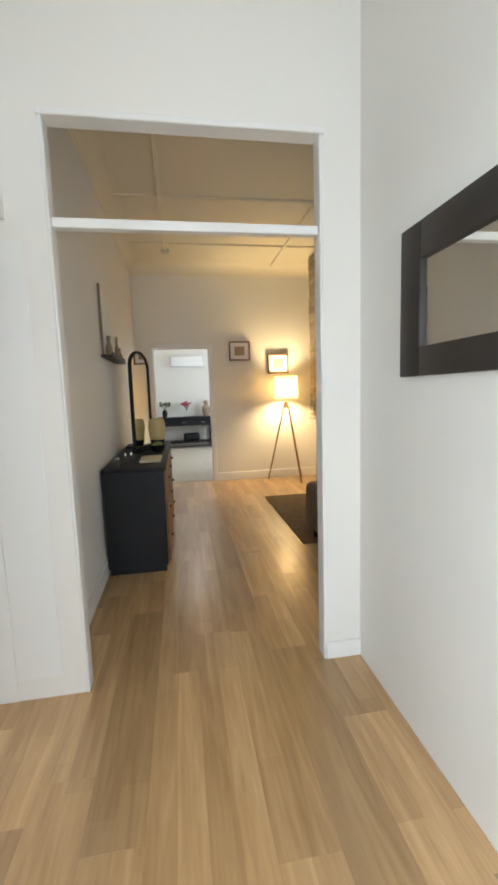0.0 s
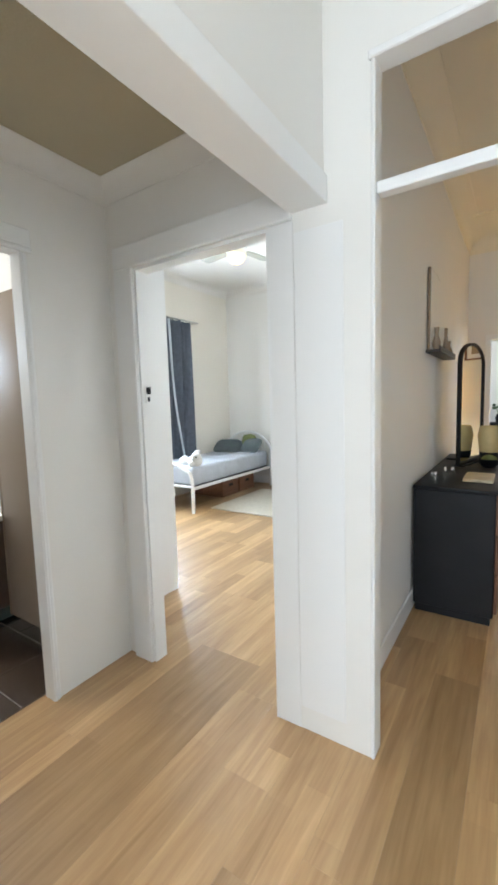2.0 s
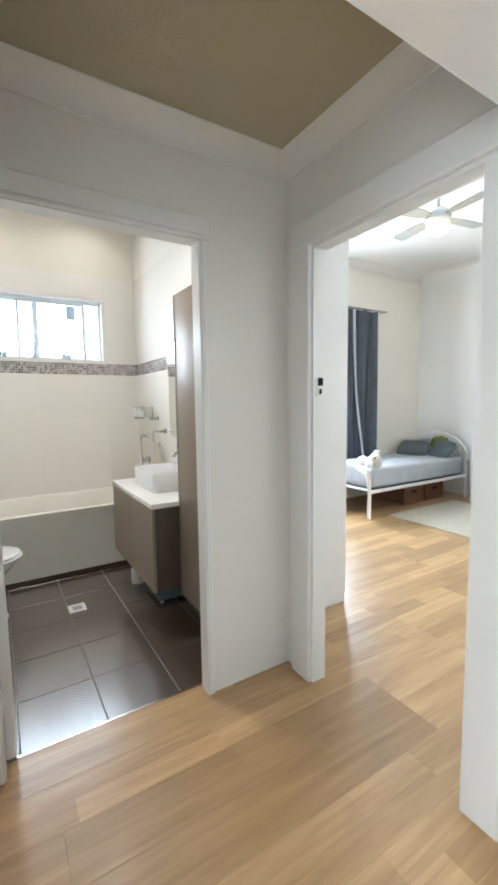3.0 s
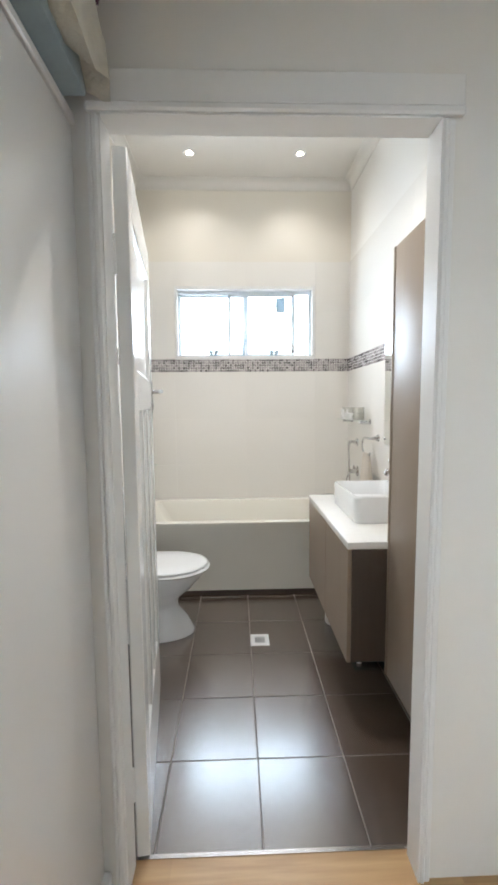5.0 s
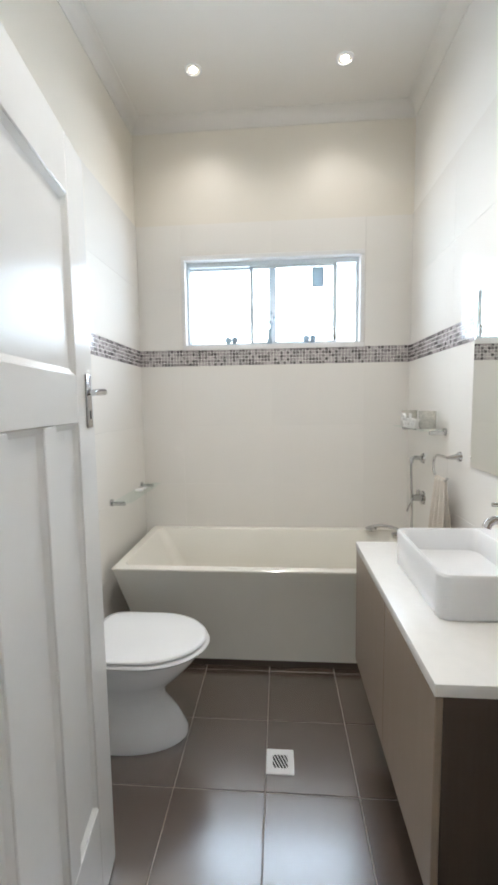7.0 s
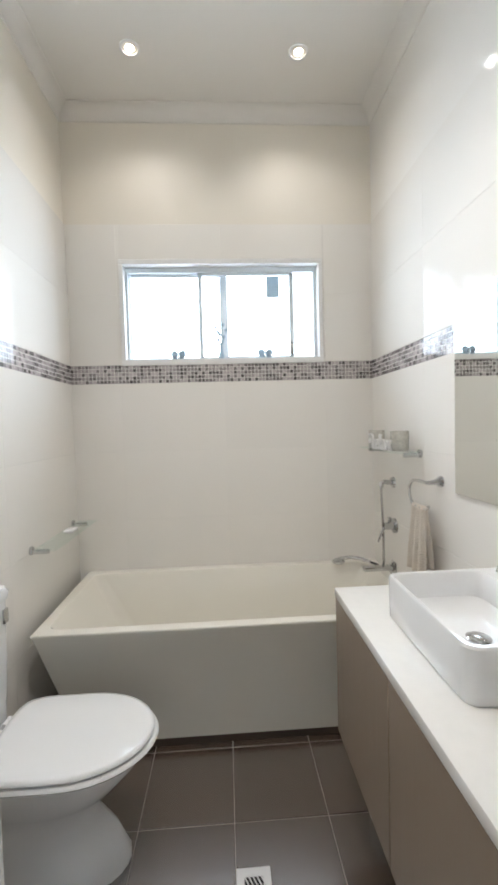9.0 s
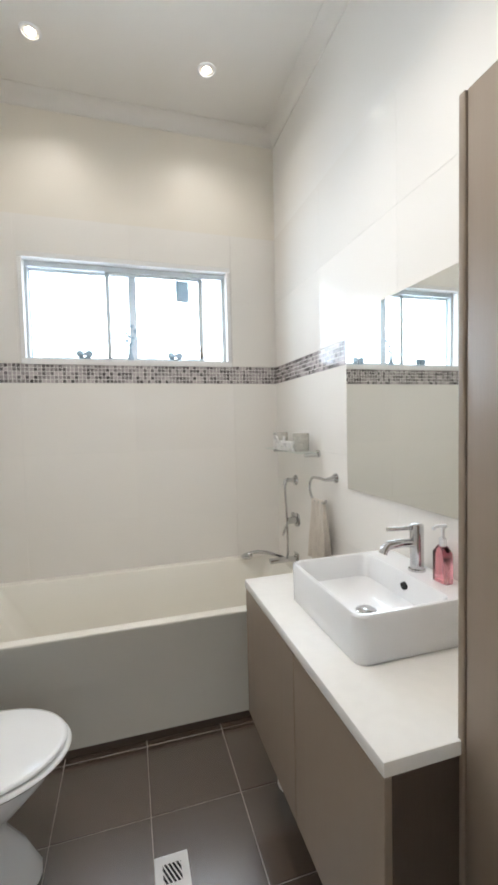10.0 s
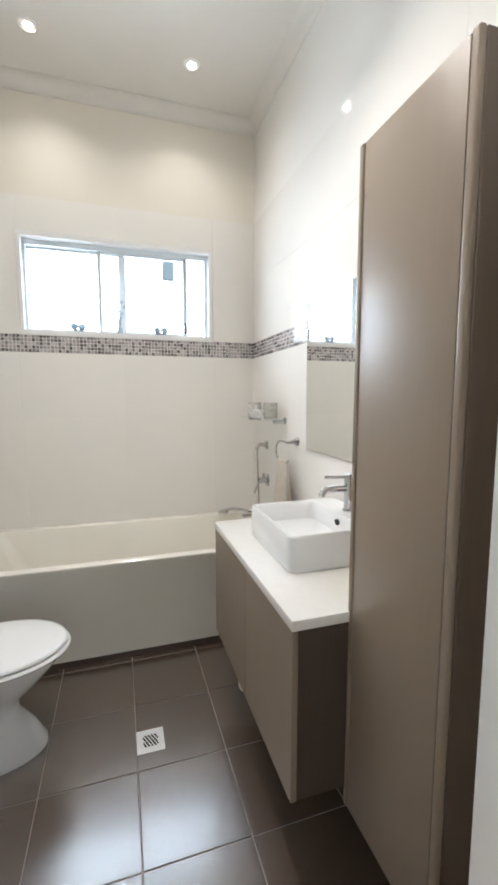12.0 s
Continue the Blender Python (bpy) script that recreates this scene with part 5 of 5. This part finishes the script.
# ---- bedroom ----
wd = thing("wardrobe", (-2.75, 2.3, 0), "plain white built-in wardrobe beside the door", "wardrobe")
part("carcass", boxed(-3.35, -2.17, YB2 + 0.003, 2.60, 0, 2.42, 0.003, 1), M_TRIM, wd)
for a in (-3.345, -2.76):
    part("door", boxed(a, a + 0.58, 2.601, 2.62, 0.06, 2.40, 0.003, 1), M_TRIM, wd)


def bed():
    b = thing("single_bed", (-3.85, 5.2, 0), "single bed with a white metal frame and grey bedding", "bed")
    x0, x1, y0, y1 = -4.30, -3.445, 4.27, 6.17
    part("mattress", boxed(x0 + 0.02, x1 - 0.015, y0 + 0.03, y1 - 0.04, 0.33, 0.58, 0.05, 4), M_SHEET, b, "grey cover over the mattress")
    part("side_rail", boxed(x1 - 0.012, x1 + 0.012, y0, y1, 0.29, 0.33, 0.004, 1), M_WHITEMETAL, b)
    part("side_rail", boxed(x0 - 0.006, x0 + 0.018, y0, y1, 0.29, 0.33, 0.004, 1), M_WHITEMETAL, b)
    part("base", boxed(x0 + 0.02, x1 - 0.013, y0 + 0.02, y1 - 0.02, 0.30, 0.329), M_BLACK, b)
    for x in (x0, x1):
        part("foot_leg", tube(bmesh.new(), [(x, y0 - 0.02, 0), (x, y0 - 0.015, 0.30), (x, y0 - 0.03, 0.44), (x, y0 - 0.06, 0.52)], 0.022, 12), M_WHITEMETAL, b)
        part("head_leg", rod(bmesh.new(), (x, y1, 0), (x, y1, 0.52), 0.020), M_WHITEMETAL, b)
    part("foot_rail", tube(bmesh.new(), [(x0, y0 - 0.06, 0.52), (x0 + 0.2, y0 - 0.06, 0.60), ((x0 + x1) / 2, y0 - 0.06, 0.63), (x1 - 0.2, y0 - 0.06, 0.60), (x1, y0 - 0.06, 0.52)], 0.020, 12), M_WHITEMETAL, b)
    part("foot_bar", rod(bmesh.new(), (x0, y0 - 0.015, 0.33), (x1, y0 - 0.015, 0.33), 0.016), M_WHITEMETAL, b)
    mid = (x0 + x1) / 2
    part("head_arch", tube(bmesh.new(), [(mid + 0.45 * math.cos(radians(a)), y1, 0.52 + 0.36 * math.sin(radians(a))) for a in range(0, 181, 12)], 0.020, 12), M_WHITEMETAL, b)
    part("head_inner_arch", tube(bmesh.new(), [(mid + 0.30 * math.cos(radians(a)), y1, 0.52 + 0.24 * math.sin(radians(a))) for a in range(0, 181, 12)], 0.010, 10), M_WHITEMETAL, b)
    for k in range(-3, 4):
        x = mid + k * 0.11
        part("head_spindle", rod(bmesh.new(), (x, y1, 0.34), (x, y1, 0.52 + 0.36 * math.sqrt(max(0.0, 1 - (k * 0.11 / 0.45) ** 2))), 0.007, None, 8), M_WHITEMETAL, b)


bed()


def pillow(name, cx, cy, cz, w, d, h, tilt, turn, mat, label, category="pillow"):
    bm = bmesh.new()
    bmesh.ops.create_uvsphere(bm, u_segments=24, v_segments=14, radius=1)
    for v in bm.verts:
        c = v.co
        v.co = Vector((math.copysign(abs(c.x) ** 0.55, c.x) * w / 2, math.copysign(abs(c.y) ** 0.55, c.y) * d / 2, c.z * h / 2 * (1 + 0.15 * noise.noise(c * 3))))
    bmesh.ops.transform(bm, matrix=pose(cx, cy, cz, tilt, 0, turn), verts=bm.verts)
    solo(name, bm, mat, (cx, cy, cz), label, category, smooth=80)


pillow("pillow", -4.04, 5.83, 0.655, 0.46, 0.36, 0.13, 28, 16, M_PILLOW, "dark patterned pillow at the head of the bed")
pillow("pillow", -3.66, 5.93, 0.66, 0.36, 0.34, 0.12, 42, -10, M_PILLOW, "dark teal pillow leaning by the headboard")
pillow("cushion", -3.76, 6.05, 0.72, 0.26, 0.10, 0.24, 8, 6, M_GREEN, "small olive green cushion behind the pillows", "cushion")
ts = thing("soft_toy", (-3.52, 4.42, 0.58), "white plush toy lying at the foot of the bed", "soft toy")
bm = bmesh.new()
for dx, dy, dz, r in ((0, 0, 0.07, 0.085), (0.06, -0.06, 0.13, 0.062), (0.04, -0.03, 0.19, 0.024), (0.09, -0.03, 0.19, 0.024), (-0.10, 0.03, 0.05, 0.06), (0.02, -0.11, 0.045, 0.04), (-0.2, 0.02, 0.05, 0.07)):
    bmesh.ops.create_icosphere(bm, subdivisions=3, radius=r, matrix=Matrix.Translation((-3.52 + dx, 4.42 + dy, 0.575 + dz)))
part("plush_body", bm, M_PLUSH, ts, "", 80)
part("nose", lathe(bmesh.new(), ((0.006, -0.01), (0.014, 0), (0.006, 0.01)), (-3.425, 4.315, 0.705), 10), M_BLACK, ts)

for k, yy in enumerate((5.30, 5.74)):
    ub = thing("underbed_crate", (-3.9, yy, 0), "brown crate pushed under the bed", "crate", "crates under the bed")
    part("crate_body", boxed(-4.18, -3.62, yy - 0.2, yy + 0.2, 0.001, 0.24, 0.006, 1), M_WOODCRATE, ub)
    part("hand_hole", boxed(-3.6195, -3.617, yy - 0.05, yy + 0.05, 0.14, 0.18), M_BLACK, ub)

solo("bedroom_rug", boxed(-3.40, -1.95, 4.54, 5.82, 0.001, 0.018, 0.007, 2), M_RUG2, (-2.7, 5.1, 0), "cream rug beside the bed", "rug")

bs = thing("bookshelf", (-3.05, 6.05, 0), "narrow white bookshelf, half full of books and boxes", "bookshelf")
sx0, sx1, sy0, sy1, shh = -3.24, -2.80, 5.93, 6.21, 1.02
for a in (sx0, sx1 - 0.018):
    part("side", boxed(a, a + 0.018, sy0, sy1, 0, shh, 0.002, 1), M_TRIM, bs)
for zz in (0.05, 0.38, 0.71, shh - 0.018):
    part("shelf", boxed(sx0 + 0.018, sx1 - 0.018, sy0, sy1 - 0.006, zz, zz + 0.018, 0.002, 1), M_TRIM, bs)
part("back", boxed(sx0 + 0.018, sx1 - 0.018, sy1 - 0.006, sy1, 0.05, shh), M_TRIM, bs)
rnd = random.Random(11)
for zz in (0.068, 0.398, 0.728):
    x = sx0 + 0.024
    while x < sx1 - 0.07:
        w, hh = rnd.uniform(0.018, 0.045), rnd.uniform(0.15, 0.25)
        solo("book", boxed(x, x + w, sy0 + 0.02, sy0 + 0.17, zz, zz + hh, 0.002, 1), rnd.choice((M_BOOKS, M_BOOKS, M_NAVY, M_TRIM, M_ROSE, M_BLUEBOX)), (x, sy0 + 0.1, zz), "thin book standing on the white bookshelf", "book", "books on the shelf")
        x += w + rnd.choice((0.002, 0.003, 0.03))
solo("folded_blanket", boxed(sx0 + 0.04, sx1 - 0.03, sy0 + 0.02, sy1 - 0.03, shh + 0.001, shh + 0.055, 0.02, 3), M_BLUEBOX, (-3.0, 6.05, shh), "folded blue-grey cloth on top of the bookshelf", "blanket")


def curtain():
    c = thing("curtain", (XW + 0.1, 4.95, 0.2), "slate grey curtain drawn to one side of the window", "curtain")
    bm = bmesh.new()
    n, rows = 96, 12
    grid = []
    for j in range(rows + 1):
        u = j / rows
        row = []
        for i in range(n + 1):
            w = i / n
            y = 4.61 + 0.585 * w - 0.05 * u * math.sin(w * 3)
            row.append(bm.verts.new((XW + 0.11 + (0.028 + 0.018 * u) * math.sin(w * 34 + 0.7 * math.sin(w * 17)) + 0.012 * math.sin(w * 13 + 2 * u), y, 2.565 - u * 2.36)))
        grid.append(row)
    for a, b in zip(grid, grid[1:]):
        for i in range(n):
            bm.faces.new((a[i], a[i + 1], b[i + 1], b[i]))
    p = part("cloth", bm, M_CURTAIN, c, "", 80)
    m = p.modifiers.new("thickness", "SOLIDIFY")
    m.thickness = 0.004
    rows_ = [[Vector((XW + 0.172 + 0.006 * math.sin(9 * u), 4.69 + 0.22 * u * u + d, 2.55 - 2.05 * u)) for d in (0.0, 0.045 - 0.01 * u)] for u in [k / 12 for k in range(13)]]
    bl = bmesh.new()
    for a, b in zip(rows_, rows_[1:]):
        loft(bl, [[a[0], a[1], a[1] + Vector((-0.004, 0, 0)), a[0] + Vector((-0.004, 0, 0))], [b[0], b[1], b[1] + Vector((-0.004, 0, 0)), b[0] + Vector((-0.004, 0, 0))]])
    part("lining_edge", bl, M_SHEET, c, "pale lining edge showing between the folds", 80)
    part("rod", rod(bmesh.new(), (XW + 0.11, 3.3, 2.585), (XW + 0.11, 5.40, 2.585), 0.012), M_STEEL, c)
    for y in (3.34, 5.37):
        part("rod_bracket", rod(bmesh.new(), (XW + 0.001, y, 2.585), (XW + 0.11, y, 2.585), 0.010), M_STEEL, c)


curtain()

fn = thing("ceiling_fan", (-2.38, 3.82, CEIL), "ceiling fan with grey blades and a lit bowl", "ceiling fan")
fx, fy = -2.38, 3.82
part("canopy", lathe(bmesh.new(), ((0.03, -0.07), (0.065, -0.03), (0.07, -0.001)), (fx, fy, CEIL), 20), M_STEEL, fn)
part("downrod", rod(bmesh.new(), (fx, fy, 2.88), (fx, fy, CEIL - 0.06), 0.013), M_STEEL, fn)
part("motor", lathe(bmesh.new(), ((0.07, 0), (0.10, 0.03), (0.10, 0.08), (0.05, 0.12)), (fx, fy, 2.78), 24), M_ALU, fn)
part("light_bowl", lathe(bmesh.new(), ((0.01, -0.085), (0.055, -0.07), (0.085, -0.03), (0.088, 0.0)), (fx, fy, 2.78), 24), M_FANLIGHT, fn, "warm glowing glass bowl").visible_shadow = False
for a in (-10, 80, 170, 260):
    bm = bmesh.new()
    loft(bm, [[Vector((r, -hw, t)), Vector((r, hw, t + 0.012)), Vector((r, hw, t + 0.018)), Vector((r, -hw, t + 0.006))] for r, hw, t in ((0.10, 0.03, 2.825), (0.18, 0.055, 2.825), (0.43, 0.06, 2.822), (0.47, 0.045, 2.822))])
    bmesh.ops.transform(bm, matrix=pose(fx, fy, 0, 0, 0, a), verts=bm.verts)
    part("blade", bm, M_FANBLADE, fn)

# ---- pieces: wall tiles, mosaic, floor tiles, planks ----
MESHES = {}


def piece(name, size, at, mat, parent, bevel=0.0016):
    """A thin box piece with softened edges, its mesh shared by all of its size."""
    key = (name, mat.name, *[round(s, 4) for s in size])
    if key not in MESHES:
        sx, sy, sz = [s / 2 for s in size]
        MESHES[key] = finish(name, boxed(-sx, sx, -sy, sy, -sz, sz, bevel, 1), mat)
    ob = new(name, MESHES[key])
    ob.location = at
    ob.parent = parent
    return ob


G = 0.0006
ROWS_Z = (0.0, 0.058, 0.453, 0.848, 1.243, 1.636, 1.743, 2.136, 2.533)


def tile_wall(name, axis, c, nrm, a0, a1, start, pitch, hole, label):
    """Glossy tiles on a grout bed along one wall, cut round a hole (b0, b1, z0, z1)."""
    t = 0.007
    g0, g1 = (a0 - 0.008, a1 + 0.008) if axis == "x" else (a0, a1)
    if axis == "y":
        root = structure(name, wall_with_holes("y", a0, a1, min(c - nrm * 0.008, c - nrm * 0.0015), max(c - nrm * 0.008, c - nrm * 0.0015), 0, 2.533, [hole] if hole else []), M_GROUT, label)
    else:
        root = structure(name, wall_with_holes("x", g0, g1, min(c - nrm * 0.008, c - nrm * 0.0015), max(c - nrm * 0.008, c - nrm * 0.0015), 0, 2.533, [hole] if hole else []), M_GROUT, label)
    cuts = [a0] + [start + k * pitch for k in range(-12, 13) if a0 + 0.03 < start + k * pitch < a1 - 0.03] + [a1]
    for z0, z1 in zip(ROWS_Z, ROWS_Z[1:]):
        if z0 == 1.636:
            continue
        for p, q in zip(cuts, cuts[1:]):
            rects = [(p, q, z0, z1)]
            if hole and p < hole[1] and q > hole[0] and z0 < hole[3] and z1 > hole[2]:
                h0, h1, g0, g1 = hole
                rects = [(p, min(q, h0), z0, z1), (max(p, h1), q, z0, z1), (max(p, h0), min(q, h1), z0, min(z1, g0)), (max(p, h0), min(q, h1), max(z0, g1), z1)]
            for r0, r1, s0, s1 in rects:
                if r1 - r0 < 0.012 or s1 - s0 < 0.008:
                    continue
                size = (t, r1 - r0 - G, s1 - s0 - G) if axis == "y" else (r1 - r0 - G, t, s1 - s0 - G)
                at = (c - nrm * t / 2, (r0 + r1) / 2, (s0 + s1) / 2) if axis == "y" else ((r0 + r1) / 2, c - nrm * t / 2, (s0 + s1) / 2)
                piece("tile", size, at, M_TILE, root, 0.0005)
    # the mosaic band, small glass squares in five rows
    verts, faces = [], []
    n = int((a1 - a0) / 0.0205)
    step, hz = (a1 - a0) / n, (1.743 - 1.636) / 5
    for j in range(5):
        for i in range(n):
            lo, hi = a0 + i * step + 0.001, a0 + (i + 1) * step - 0.001
            b0, b1 = 1.636 + j * hz + 0.001, 1.636 + (j + 1) * hz - 0.001
            k = len(verts)
            for d, e in ((c - nrm * 0.004, 0.0), (c - nrm * 0.0004, 0.0009)):
                for u, v in ((lo + e, b0 + e), (hi - e, b0 + e), (hi - e, b1 - e), (lo + e, b1 - e)):
                    verts.append((d, u, v) if axis == "y" else (u, d, v))
            faces.append((k + 4, k + 5, k + 6, k + 7))
            for u in range(4):
                faces.append((k + u, k + (u + 1) % 4, k + 4 + (u + 1) % 4, k + 4 + u))
    me = bpy.data.meshes.new("mosaic_band")
    me.from_pydata(verts, [], faces)
    me.materials.append(M_MOSAIC)
    mo = new("mosaic_band", me)
    mo.parent = root
    tagged(mo, "band of small grey and brown mosaic squares", kind="stuff")


tile_wall("wall_tiling_west", "y", XW, 1, YS - 0.006, YN + 0.006, 1.0, 0.596, (WYL - 0.004, WYR + 0.004, WZB - 0.015, WZT + 0.006), "cream glossy wall tiles with a mosaic band")
tile_wall("wall_tiling_north", "x", YN, -1, XW + 0.001, XCI - 0.001, -3.09, 0.596, None, "cream glossy wall tiles with a mosaic band")
tile_wall("wall_tiling_south", "x", YS, 1, XW + 0.001, XCI - 0.001, -3.57, 0.596, None, "cream glossy wall tiles with a mosaic band")

ftop = bpy.data.objects["floor_bathroom"]
xs = [-1.948] + [-2.279 - 0.3355 * k for k in range(0, 7) if -2.279 - 0.3355 * k > XW + 0.02] + [XW]
ys_ = [YS] + [0.321, 0.654, 0.986, 1.318, 1.65] + [YN]
for p, q in zip(xs, xs[1:]):
    for r, s in zip(ys_, ys_[1:]):
        piece("floor_tile", (p - q - 0.004, s - r - 0.004, 0.01), ((p + q) / 2, (r + s) / 2, -0.005), M_FTILE, ftop, 0.0015)

froot = bpy.data.objects["floor"]
PWID, rnd = 0.195, random.Random(21)
col = -13
while True:
    x0 = -1.940 + col * PWID
    col += 1
    if x0 > 2.75:
        break
    y = (1.93 if x0 < -1.945 else -2.55) - 0.0
    first = True
    while y < 6.40:
        ln = rnd.uniform(0.3, 1.35) if first else 1.38
        first = False
        ln = min(ln, 6.41 - y)
        if ln > 0.05:
            piece("plank", (PWID - 0.0003, ln - 0.0003, 0.012), (x0 + PWID / 2, y + ln / 2, -0.006), M_OAK, froot, 0.0005)
        y += ln
